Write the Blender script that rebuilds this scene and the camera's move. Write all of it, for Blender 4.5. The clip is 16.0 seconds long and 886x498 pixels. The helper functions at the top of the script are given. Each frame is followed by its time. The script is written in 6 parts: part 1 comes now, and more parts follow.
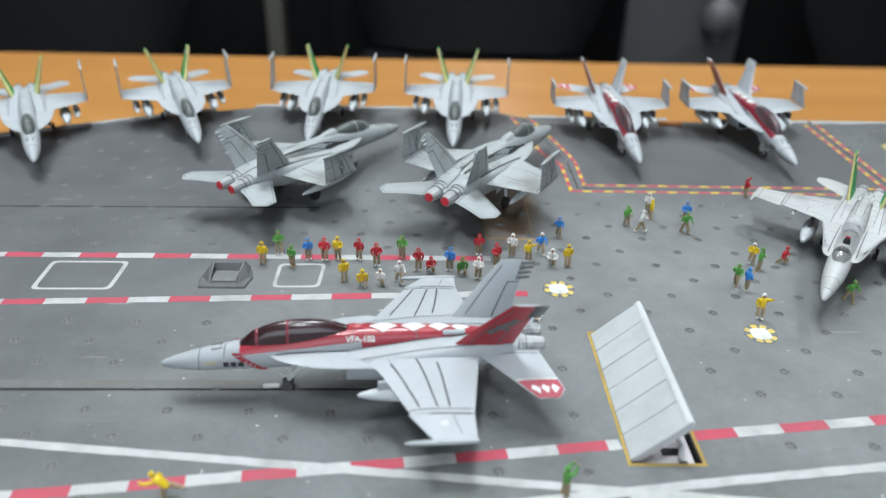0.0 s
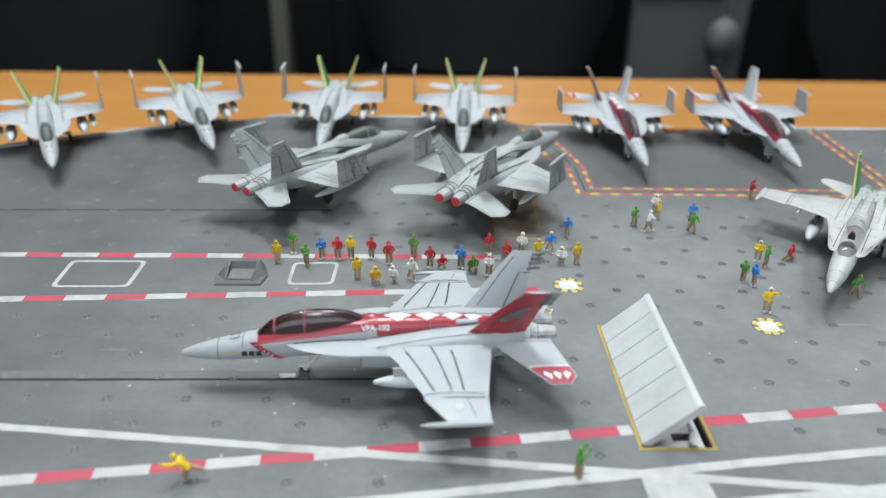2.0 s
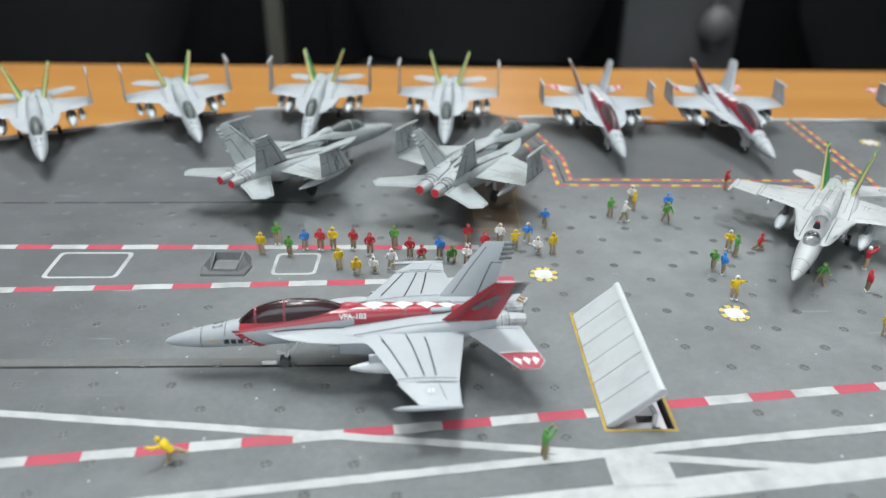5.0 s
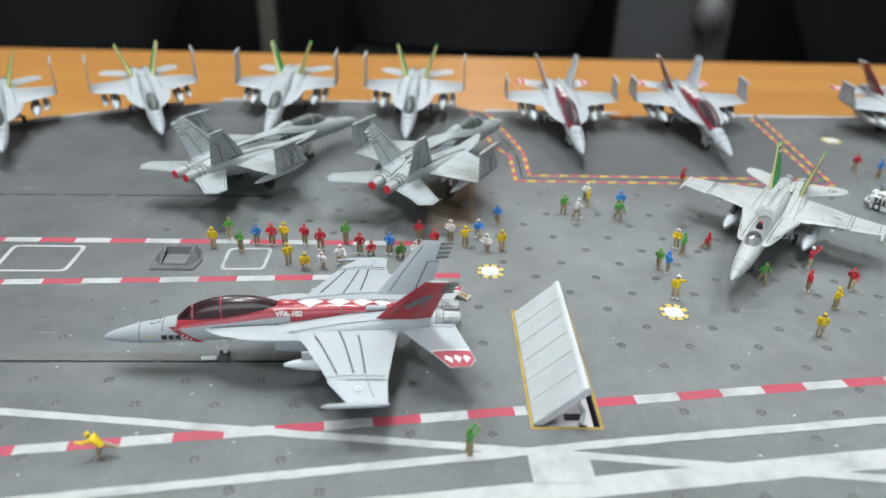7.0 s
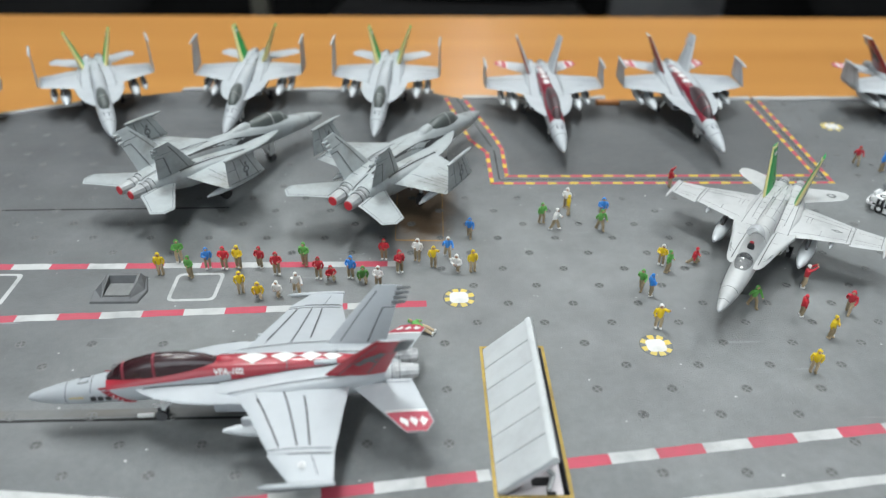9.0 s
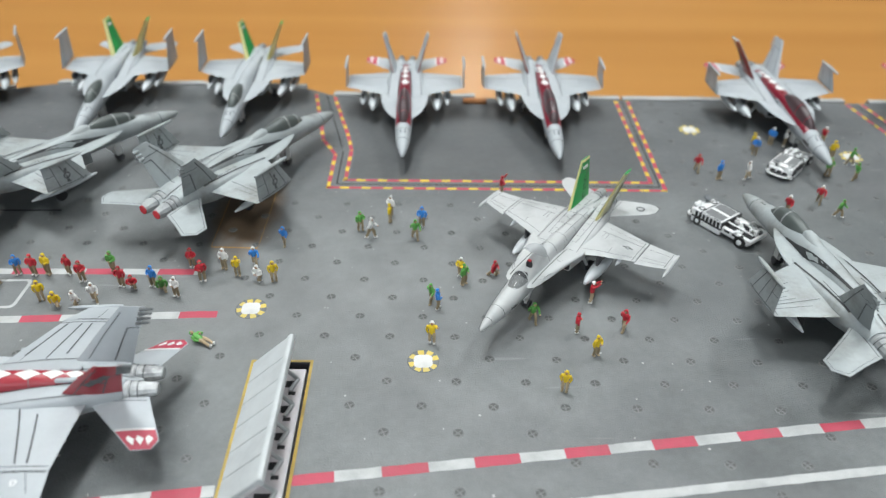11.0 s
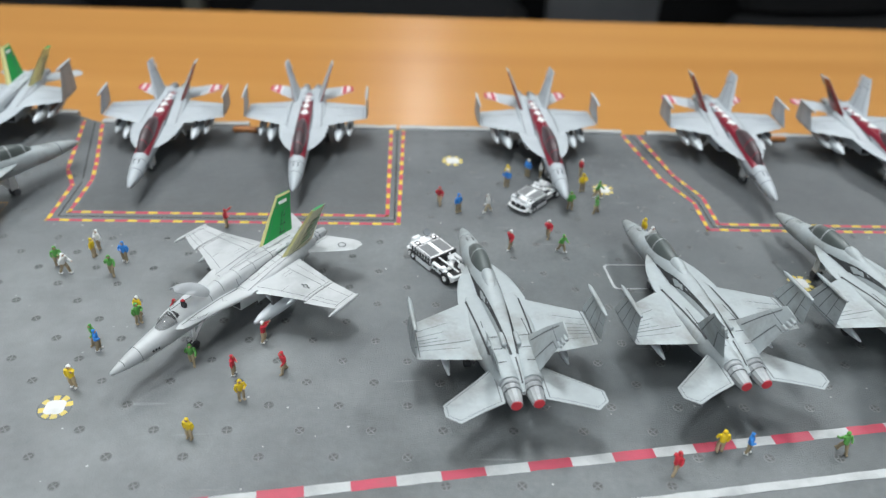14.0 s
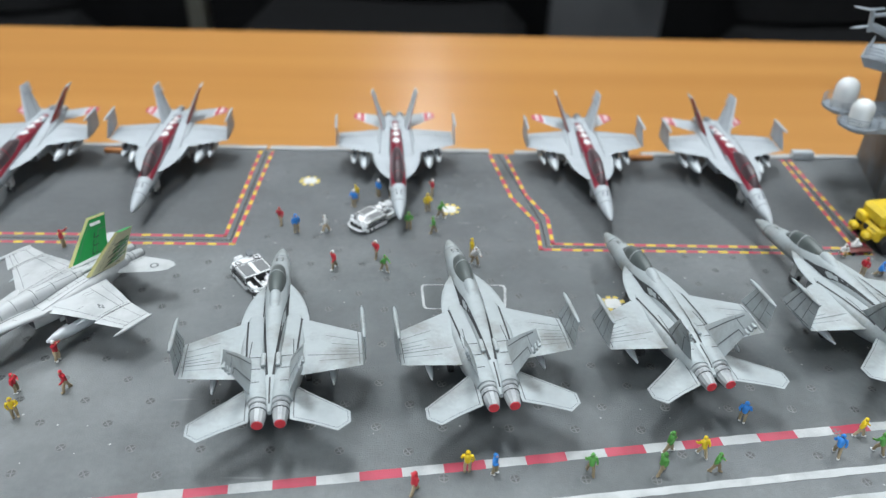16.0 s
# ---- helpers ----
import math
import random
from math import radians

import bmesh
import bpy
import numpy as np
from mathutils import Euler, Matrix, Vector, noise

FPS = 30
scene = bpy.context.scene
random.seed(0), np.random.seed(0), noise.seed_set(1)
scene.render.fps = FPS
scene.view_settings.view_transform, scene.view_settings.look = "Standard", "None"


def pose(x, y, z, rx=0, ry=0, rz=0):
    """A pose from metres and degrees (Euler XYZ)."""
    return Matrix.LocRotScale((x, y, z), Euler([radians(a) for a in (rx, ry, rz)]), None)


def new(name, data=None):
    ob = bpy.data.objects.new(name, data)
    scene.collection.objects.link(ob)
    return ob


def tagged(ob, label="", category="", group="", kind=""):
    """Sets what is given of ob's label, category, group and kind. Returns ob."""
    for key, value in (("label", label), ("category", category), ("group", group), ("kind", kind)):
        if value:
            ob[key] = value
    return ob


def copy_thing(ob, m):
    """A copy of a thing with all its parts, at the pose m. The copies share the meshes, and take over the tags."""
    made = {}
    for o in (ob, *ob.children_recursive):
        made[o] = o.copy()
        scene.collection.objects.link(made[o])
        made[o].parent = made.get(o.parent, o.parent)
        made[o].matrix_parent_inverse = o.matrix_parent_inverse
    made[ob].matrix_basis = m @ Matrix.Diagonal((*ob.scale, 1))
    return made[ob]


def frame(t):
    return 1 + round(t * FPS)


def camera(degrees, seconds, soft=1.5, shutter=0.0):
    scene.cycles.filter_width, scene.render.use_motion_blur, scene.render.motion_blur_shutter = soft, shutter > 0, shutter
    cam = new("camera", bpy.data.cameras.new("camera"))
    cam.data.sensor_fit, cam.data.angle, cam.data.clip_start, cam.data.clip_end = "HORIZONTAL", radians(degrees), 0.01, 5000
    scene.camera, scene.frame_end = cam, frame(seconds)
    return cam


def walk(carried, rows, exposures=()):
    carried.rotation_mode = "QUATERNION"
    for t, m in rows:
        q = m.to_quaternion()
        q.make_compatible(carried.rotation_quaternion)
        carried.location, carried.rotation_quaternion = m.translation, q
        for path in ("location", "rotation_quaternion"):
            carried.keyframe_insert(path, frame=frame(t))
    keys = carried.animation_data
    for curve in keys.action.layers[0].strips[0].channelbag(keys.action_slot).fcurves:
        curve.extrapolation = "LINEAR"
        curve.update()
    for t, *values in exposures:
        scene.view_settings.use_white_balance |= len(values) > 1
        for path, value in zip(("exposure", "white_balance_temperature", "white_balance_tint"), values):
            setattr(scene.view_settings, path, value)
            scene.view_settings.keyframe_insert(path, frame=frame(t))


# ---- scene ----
# one model deck at 1:350; P turns metres of the real ship into metres of the model
P = 1 / 350
MM = 0.001
LENS_DEG = 61.11
cam = camera(LENS_DEG, 16.0, soft=1.35)
cam.data.dof.use_dof = True
cam.data.dof.focus_distance = 0.126
cam.data.dof.aperture_fstop = 20.0

# seconds, eye in metres, yaw, pitch, roll in degrees
PATH = [
    (0.0, -0.00789, -0.01550, 0.06855, -1.489, -29.134, 1.335),
    (0.5, -0.00896, -0.01557, 0.06768, -1.319, -28.667, 0.941),
    (1.0, -0.00891, -0.01760, 0.06678, -1.050, -28.117, 0.761),
    (1.5, -0.00902, -0.01909, 0.06593, -1.116, -27.637, 0.949),
    (2.0, -0.00898, -0.01963, 0.06610, -1.007, -27.536, 0.859),
    (2.5, -0.00910, -0.02038, 0.06665, -1.225, -27.534, 0.850),
    (3.0, -0.00913, -0.02059, 0.06638, -1.136, -27.777, 0.860),
    (3.5, -0.00927, -0.02114, 0.06713, -1.100, -27.630, 0.881),
    (6.0, -0.00213, -0.02368, 0.06933, -1.702, -29.110, 0.935),
    (6.5, -0.00022, -0.02349, 0.07039, -1.902, -29.342, 1.261),
    (7.0, 0.00272, -0.02368, 0.07073, -1.739, -29.382, 1.485),
    (7.5, 0.00643, -0.02421, 0.07159, -1.693, -30.152, 1.373),
    (8.0, 0.00777, -0.02077, 0.07359, -1.500, -30.635, 0.647),
    (8.2, 0.00759, -0.01341, 0.07477, -1.574, -30.971, 0.284),
    (10.3, 0.03280, -0.00450, 0.07942, -2.355, -36.442, 1.329),
    (10.5, 0.04030, -0.00371, 0.08608, -1.838, -36.355, 0.119),
    (11.0, 0.04616, -0.00625, 0.08631, -1.243, -36.183, 1.108),
    (11.5, 0.05481, -0.00472, 0.08579, -1.728, -36.070, 1.202),
    (12.0, 0.06754, -0.00381, 0.08398, -2.599, -35.394, 1.837),
    (12.5, 0.07639, -0.00520, 0.08926, -2.415, -35.136, 1.263),
    (13.0, 0.08042, -0.00398, 0.08663, -2.529, -35.077, 1.478),
    (13.5, 0.08959, -0.00365, 0.08805, -3.039, -34.691, 2.099),
    (14.0, 0.09808, -0.00263, 0.08872, -4.077, -34.811, 2.823),
    (14.5, 0.10753, -0.00364, 0.08928, -3.410, -34.681, 2.808),
    (15.0, 0.11568, -0.00302, 0.09305, -2.668, -34.429, 2.040),
    (15.5, 0.12724, -0.00424, 0.09423, -2.421, -34.015, 1.749),
    (16.0, 0.13939, -0.00526, 0.09334, -2.065, -34.049, 1.708),
]
walk(cam, [(t, pose(x, y, z, 90 + pitch, 0, yaw) @ pose(0, 0, 0, 0, 0, roll)) for t, x, y, z, yaw, pitch, roll in PATH],
     exposures=[(0.0, -0.08, 6520, 10), (3.0, -0.06, 6700, 10), (8.0, -0.08, 6700, 10), (10.5, -0.18, 6800, 10), (12.0, -0.14, 6780, 10), (14.5, -0.16, 6540, 10), (16.0, -0.1, 6460, 10)])

# ---- light: an office room with ceiling panels ----
world = bpy.data.worlds.new("room_air")
scene.world = world
world.use_nodes = True
world.node_tree.nodes["Background"].inputs[0].default_value = (0.75, 0.85, 1.0, 1)
world.node_tree.nodes["Background"].inputs[1].default_value = 0.005
scene.view_settings.exposure = 0.0

CEILING_Z = 1.95


def ceiling_lamp(x, y, sx, sy, watts, colour=(0.86, 0.95, 1.0)):
    data = bpy.data.lights.new("ceiling_lamp", "AREA")
    data.shape, data.size, data.size_y = "RECTANGLE", sx, sy
    data.energy, data.color = watts, colour
    ob = new("ceiling_lamp", data)
    ob.matrix_world = pose(x, y, CEILING_Z - 0.04, 0, 0, 0)
    return ob


LAMPS = [(-0.8, 1.15, 0.25, 0.75, 22.5), (1.25, 1.15, 0.25, 0.75, 29.0), (-0.05, 0.55, 0.25, 0.5, 26.0), (-0.3, -0.7, 0.25, 0.6, 18.5)]
for lamp in LAMPS:
    ceiling_lamp(*lamp)

# bluish front fill, added as an unseen window behind the camera: x from, x to, z from, z to
WINDOW = (-1.7, 0.9, 0.2, 1.7)
day = bpy.data.lights.new("window_daylight", "AREA")
day.shape, day.size, day.size_y = "RECTANGLE", WINDOW[1] - WINDOW[0] - 0.1, WINDOW[3] - WINDOW[2] - 0.1
day.energy, day.color = 10.0, (0.78, 0.9, 1.0)
new("window_daylight", day).matrix_world = pose((WINDOW[0] + WINDOW[1]) / 2, -2.46, (WINDOW[2] + WINDOW[3]) / 2, 90, 0, 0)

# ---- materials ----
def rgb(*c):
    return (c[0], c[1], c[2], 1.0)


def material(name, colour, rough=0.5, metal=0.0, vary=0.12, scale=300.0, stain=None, stain_amount=0.0, stain_scale=40.0,
             bump=0.0, bump_scale=2000.0, coat=0.0, object_vary=0.0):
    """Paint or plastic: fine grain, larger stains, and a fine relief. Scales are per metre of the model."""
    m = bpy.data.materials.new(name)
    m.use_nodes = True
    nt = m.node_tree
    n, l = nt.nodes, nt.links
    b = n["Principled BSDF"]
    b.inputs["Roughness"].default_value = rough
    b.inputs["Metallic"].default_value = metal
    b.inputs["Coat Weight"].default_value = coat
    tc = n.new("ShaderNodeTexCoord")
    grain = n.new("ShaderNodeTexNoise")
    grain.inputs["Scale"].default_value = scale
    grain.inputs["Detail"].default_value = 5
    l.new(tc.outputs["Object"], grain.inputs["Vector"])
    lo, hi = [max(0.0, c * (1 - vary)) for c in colour], [min(1.0, c * (1 + vary)) for c in colour]
    mix = n.new("ShaderNodeMix")
    mix.data_type = "RGBA"
    mix.inputs[6].default_value, mix.inputs[7].default_value = rgb(*lo), rgb(*hi)
    l.new(grain.outputs["Fac"], mix.inputs[0])
    out = mix.outputs[2]
    if stain:
        blot = n.new("ShaderNodeTexNoise")
        blot.inputs["Scale"].default_value = stain_scale
        blot.inputs["Detail"].default_value = 6
        blot.inputs["Roughness"].default_value = 0.62
        l.new(tc.outputs["Object"], blot.inputs["Vector"])
        ramp = n.new("ShaderNodeMapRange")
        ramp.inputs["From Min"].default_value, ramp.inputs["From Max"].default_value = 0.47, 0.72
        ramp.inputs["To Max"].default_value = stain_amount
        l.new(blot.outputs["Fac"], ramp.inputs["Value"])
        m2 = n.new("ShaderNodeMix")
        m2.data_type = "RGBA"
        m2.inputs[7].default_value = rgb(*stain)
        l.new(ramp.outputs["Result"], m2.inputs[0])
        l.new(out, m2.inputs[6])
        out = m2.outputs[2]
    if object_vary:
        info = n.new("ShaderNodeObjectInfo")
        hsv = n.new("ShaderNodeHueSaturation")
        mr = n.new("ShaderNodeMapRange")
        mr.inputs["To Min"].default_value, mr.inputs["To Max"].default_value = 1 - object_vary, 1 + object_vary
        l.new(info.outputs["Random"], mr.inputs["Value"])
        l.new(mr.outputs["Result"], hsv.inputs["Value"])
        l.new(out, hsv.inputs["Color"])
        out = hsv.outputs["Color"]
    l.new(out, b.inputs["Base Color"])
    if bump:
        fine = n.new("ShaderNodeTexNoise")
        fine.inputs["Scale"].default_value = bump_scale
        fine.inputs["Detail"].default_value = 3
        l.new(tc.outputs["Object"], fine.inputs["Vector"])
        bn = n.new("ShaderNodeBump")
        bn.inputs["Strength"].default_value = bump
        bn.inputs["Distance"].default_value = 0.0003
        l.new(fine.outputs["Fac"], bn.inputs["Height"])
        l.new(bn.outputs["Normal"], b.inputs["Normal"])
    return m


def deck_paint():
    """Grey non-skid: fine sandy relief, broad airbrushed blotches, pale scuffs and white specks."""
    m = material("deck_nonskid", (0.14, 0.15, 0.152), 0.56, vary=0.2, scale=900, stain=(0.06, 0.064, 0.067), stain_amount=0.7,
                 stain_scale=24, bump=0.35, bump_scale=3500)
    nt = m.node_tree
    n, l = nt.nodes, nt.links
    b = n["Principled BSDF"]
    base = b.inputs["Base Color"].links[0].from_socket
    tc = [x for x in n if x.type == "TEX_COORD"][0]
    wide = n.new("ShaderNodeTexNoise")
    wide.inputs["Scale"].default_value, wide.inputs["Detail"].default_value = 34, 3
    shift = n.new("ShaderNodeMapping")
    shift.inputs["Location"].default_value = (3.1, 1.7, 0)
    shift.inputs["Scale"].default_value = (0.6, 1.4, 1)
    l.new(tc.outputs["Object"], shift.inputs["Vector"])
    l.new(shift.outputs["Vector"], wide.inputs["Vector"])
    mr = n.new("ShaderNodeMapRange")
    mr.inputs["From Min"].default_value, mr.inputs["From Max"].default_value, mr.inputs["To Max"].default_value = 0.5, 0.78, 0.5
    l.new(wide.outputs["Fac"], mr.inputs["Value"])
    pale = n.new("ShaderNodeMix")
    pale.data_type = "RGBA"
    pale.inputs[7].default_value = rgb(0.19, 0.195, 0.2)
    l.new(mr.outputs["Result"], pale.inputs[0])
    l.new(base, pale.inputs[6])
    dots = n.new("ShaderNodeTexVoronoi")
    dots.inputs["Scale"].default_value = 240
    l.new(tc.outputs["Object"], dots.inputs["Vector"])
    small = n.new("ShaderNodeMath")
    small.operation = "LESS_THAN"
    small.inputs[1].default_value = 0.05
    l.new(dots.outputs["Distance"], small.inputs[0])
    pick = n.new("ShaderNodeSeparateColor")
    l.new(dots.outputs["Color"], pick.inputs["Color"])
    rare = n.new("ShaderNodeMath")
    rare.operation = "GREATER_THAN"
    rare.inputs[1].default_value = 0.6
    l.new(pick.outputs["Red"], rare.inputs[0])
    both = n.new("ShaderNodeMath")
    both.operation = "MULTIPLY"
    l.new(small.outputs[0], both.inputs[0])
    l.new(rare.outputs[0], both.inputs[1])
    speck = n.new("ShaderNodeMix")
    speck.data_type = "RGBA"
    speck.inputs[7].default_value = rgb(0.46, 0.46, 0.45)
    l.new(pale.outputs[2], speck.inputs[6])
    # a second scatter of fine chips
    chips = n.new("ShaderNodeTexVoronoi")
    chips.inputs["Scale"].default_value = 520
    l.new(tc.outputs["Object"], chips.inputs["Vector"])
    tiny = n.new("ShaderNodeMath")
    tiny.operation = "LESS_THAN"
    tiny.inputs[1].default_value = 0.1
    l.new(chips.outputs["Distance"], tiny.inputs[0])
    some = n.new("ShaderNodeSeparateColor")
    l.new(chips.outputs["Color"], some.inputs["Color"])
    few = n.new("ShaderNodeMath")
    few.operation = "GREATER_THAN"
    few.inputs[1].default_value = 0.86
    l.new(some.outputs["Green"], few.inputs[0])
    chip = n.new("ShaderNodeMath")
    chip.operation = "MULTIPLY"
    l.new(tiny.outputs[0], chip.inputs[0])
    l.new(few.outputs[0], chip.inputs[1])
    any_ = n.new("ShaderNodeMath")
    any_.operation = "MAXIMUM"
    l.new(chip.outputs[0], any_.inputs[0])
    l.new(both.outputs[0], any_.inputs[1])
    l.new(any_.outputs[0], speck.inputs[0])
    # brown rust wash over the old hatch
    place = n.new("ShaderNodeMapping")
    place.vector_type = "TEXTURE"
    place.inputs["Location"].default_value = (0.0085, 0.126, 0)
    place.inputs["Scale"].default_value = (0.0085, 0.021, 1)
    l.new(tc.outputs["Object"], place.inputs["Vector"])
    reach = n.new("ShaderNodeTexGradient")
    reach.gradient_type = "SPHERICAL"
    l.new(place.outputs["Vector"], reach.inputs["Vector"])
    blot = n.new("ShaderNodeTexNoise")
    blot.inputs["Scale"].default_value, blot.inputs["Detail"].default_value = 180, 6
    l.new(tc.outputs["Object"], blot.inputs["Vector"])
    rust = n.new("ShaderNodeMath")
    rust.operation = "MULTIPLY"
    l.new(reach.outputs["Fac"], rust.inputs[0])
    l.new(blot.outputs["Fac"], rust.inputs[1])
    lift = n.new("ShaderNodeMapRange")
    lift.inputs["From Min"].default_value, lift.inputs["From Max"].default_value, lift.inputs["To Max"].default_value = 0.03, 0.22, 0.95
    l.new(rust.outputs[0], lift.inputs["Value"])
    brown = n.new("ShaderNodeMix")
    brown.data_type = "RGBA"
    brown.inputs[7].default_value = rgb(0.11, 0.072, 0.042)
    l.new(lift.outputs["Result"], brown.inputs[0])
    # the deck colour darkens to the west; a dusty paler patch round the middle
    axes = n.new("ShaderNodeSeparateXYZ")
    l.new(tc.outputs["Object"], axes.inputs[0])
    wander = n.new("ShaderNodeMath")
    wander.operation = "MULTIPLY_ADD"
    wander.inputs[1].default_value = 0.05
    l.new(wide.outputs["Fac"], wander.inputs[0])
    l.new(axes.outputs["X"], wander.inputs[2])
    westward = n.new("ShaderNodeMapRange")
    westward.interpolation_type = "SMOOTHSTEP"
    westward.inputs["From Min"].default_value, westward.inputs["From Max"].default_value = 0.005, -0.06
    westward.inputs["To Max"].default_value = 0.8
    l.new(wander.outputs[0], westward.inputs["Value"])
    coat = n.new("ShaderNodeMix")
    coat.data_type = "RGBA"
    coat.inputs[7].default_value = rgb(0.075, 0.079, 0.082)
    l.new(westward.outputs["Result"], coat.inputs[0])
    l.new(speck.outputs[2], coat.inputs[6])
    spot = n.new("ShaderNodeMapping")
    spot.vector_type = "TEXTURE"
    spot.inputs["Location"].default_value = (0.03, 0.1, 0)
    spot.inputs["Scale"].default_value = (0.105, 0.045, 1)
    l.new(tc.outputs["Object"], spot.inputs["Vector"])
    round_ = n.new("ShaderNodeTexGradient")
    round_.gradient_type = "SPHERICAL"
    l.new(spot.outputs["Vector"], round_.inputs["Vector"])
    dusty = n.new("ShaderNodeMath")
    dusty.operation = "MULTIPLY"
    dusty.inputs[1].default_value = 0.9
    l.new(round_.outputs["Fac"], dusty.inputs[0])
    dust = n.new("ShaderNodeMix")
    dust.data_type = "RGBA"
    dust.inputs[7].default_value = rgb(0.185, 0.192, 0.195)
    l.new(dusty.outputs[0], dust.inputs[0])
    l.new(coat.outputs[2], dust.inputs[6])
    # shade among the far row of jets, put into the deck colour
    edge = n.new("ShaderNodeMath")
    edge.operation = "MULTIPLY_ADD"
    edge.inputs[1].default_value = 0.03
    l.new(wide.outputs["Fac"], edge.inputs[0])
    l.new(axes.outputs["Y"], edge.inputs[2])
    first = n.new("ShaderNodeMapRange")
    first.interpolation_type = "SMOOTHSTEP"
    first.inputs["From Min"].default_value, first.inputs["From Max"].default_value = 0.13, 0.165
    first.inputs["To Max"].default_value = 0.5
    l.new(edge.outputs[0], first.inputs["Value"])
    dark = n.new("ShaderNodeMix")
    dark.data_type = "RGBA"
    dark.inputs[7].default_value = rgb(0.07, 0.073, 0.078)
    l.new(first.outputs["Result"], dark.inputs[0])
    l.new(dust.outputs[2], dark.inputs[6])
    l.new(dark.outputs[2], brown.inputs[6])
    # a ragged darker patch round the grey jets' stand
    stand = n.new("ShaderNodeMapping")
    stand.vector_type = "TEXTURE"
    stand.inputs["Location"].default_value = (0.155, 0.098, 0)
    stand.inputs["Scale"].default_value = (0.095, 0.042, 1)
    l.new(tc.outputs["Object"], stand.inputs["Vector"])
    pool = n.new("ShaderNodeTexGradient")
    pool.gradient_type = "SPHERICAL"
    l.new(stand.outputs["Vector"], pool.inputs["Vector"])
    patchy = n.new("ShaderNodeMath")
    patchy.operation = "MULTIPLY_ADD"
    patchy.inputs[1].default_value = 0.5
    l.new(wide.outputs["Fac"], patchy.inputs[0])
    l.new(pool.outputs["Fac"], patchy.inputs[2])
    patch_depth = n.new("ShaderNodeMapRange")
    patch_depth.interpolation_type = "SMOOTHSTEP"
    patch_depth.inputs["From Min"].default_value, patch_depth.inputs["From Max"].default_value, patch_depth.inputs["To Max"].default_value = 0.42, 0.72, 0.5
    l.new(patchy.outputs[0], patch_depth.inputs["Value"])
    stand_dark = n.new("ShaderNodeMix")
    stand_dark.data_type = "RGBA"
    stand_dark.inputs[7].default_value = rgb(0.062, 0.07, 0.073)
    l.new(patch_depth.outputs["Result"], stand_dark.inputs[0])
    l.new(brown.outputs[2], stand_dark.inputs[6])
    # scratches: thin pale hairlines
    turn = n.new("ShaderNodeMapping")
    turn.inputs["Rotation"].default_value = (0, 0, 0.7)
    turn.inputs["Scale"].default_value = (60, 900, 1)
    l.new(tc.outputs["Object"], turn.inputs["Vector"])
    hair = n.new("ShaderNodeTexNoise")
    hair.inputs["Scale"].default_value, hair.inputs["Detail"].default_value = 1.0, 1
    l.new(turn.outputs["Vector"], hair.inputs["Vector"])
    keen = n.new("ShaderNodeMapRange")
    keen.inputs["From Min"].default_value, keen.inputs["From Max"].default_value, keen.inputs["To Max"].default_value = 0.74, 0.8, 0.5
    l.new(hair.outputs["Fac"], keen.inputs["Value"])
    scratch = n.new("ShaderNodeMix")
    scratch.data_type = "RGBA"
    scratch.inputs[7].default_value = rgb(0.26, 0.265, 0.27)
    l.new(keen.outputs["Result"], scratch.inputs[0])
    l.new(stand_dark.outputs[2], scratch.inputs[6])
    # dulled and polished patches
    gloss = n.new("ShaderNodeMapRange")
    gloss.inputs["From Min"].default_value, gloss.inputs["From Max"].default_value = 0.3, 0.7
    gloss.inputs["To Min"].default_value, gloss.inputs["To Max"].default_value = 0.62, 0.42
    l.new(wide.outputs["Fac"], gloss.inputs["Value"])
    l.new(gloss.outputs["Result"], b.inputs["Roughness"])
    # trodden, mottled wear at hand's-breadth scale
    mott = n.new("ShaderNodeTexNoise")
    mott.inputs["Scale"].default_value, mott.inputs["Detail"].default_value, mott.inputs["Roughness"].default_value = 75, 7, 0.68
    l.new(tc.outputs["Object"], mott.inputs["Vector"])
    level = n.new("ShaderNodeMapRange")
    level.inputs["From Min"].default_value, level.inputs["From Max"].default_value = 0.3, 0.7
    level.inputs["To Min"].default_value, level.inputs["To Max"].default_value = 0.82, 1.2
    l.new(mott.outputs["Fac"], level.inputs["Value"])
    tone = n.new("ShaderNodeHueSaturation")
    l.new(level.outputs["Result"], tone.inputs["Value"])
    l.new(scratch.outputs[2], tone.inputs["Color"])
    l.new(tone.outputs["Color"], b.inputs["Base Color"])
    return m


def wood():
    """Orange beech veneer: long grain along x, satin lacquer."""
    m = bpy.data.materials.new("table_veneer")
    m.use_nodes = True
    n, l = m.node_tree.nodes, m.node_tree.links
    b = n["Principled BSDF"]
    b.inputs["Roughness"].default_value = 0.34
    b.inputs["Coat Weight"].default_value = 0.25
    b.inputs["Coat Roughness"].default_value = 0.2
    tc = n.new("ShaderNodeTexCoord")
    mp = n.new("ShaderNodeMapping")
    mp.inputs["Scale"].default_value = (1.2, 38, 38)
    l.new(tc.outputs["Object"], mp.inputs["Vector"])
    g = n.new("ShaderNodeTexNoise")
    g.inputs["Scale"].default_value, g.inputs["Detail"].default_value = 1.6, 6
    l.new(mp.outputs["Vector"], g.inputs["Vector"])
    r = n.new("ShaderNodeValToRGB")
    r.color_ramp.elements[0].position, r.color_ramp.elements[0].color = 0.32, rgb(0.42, 0.188, 0.045)
    r.color_ramp.elements[1].position, r.color_ramp.elements[1].color = 0.68, rgb(0.485, 0.23, 0.061)
    l.new(g.outputs["Fac"], r.inputs["Fac"])
    l.new(r.outputs["Color"], b.inputs["Base Color"])
    return m


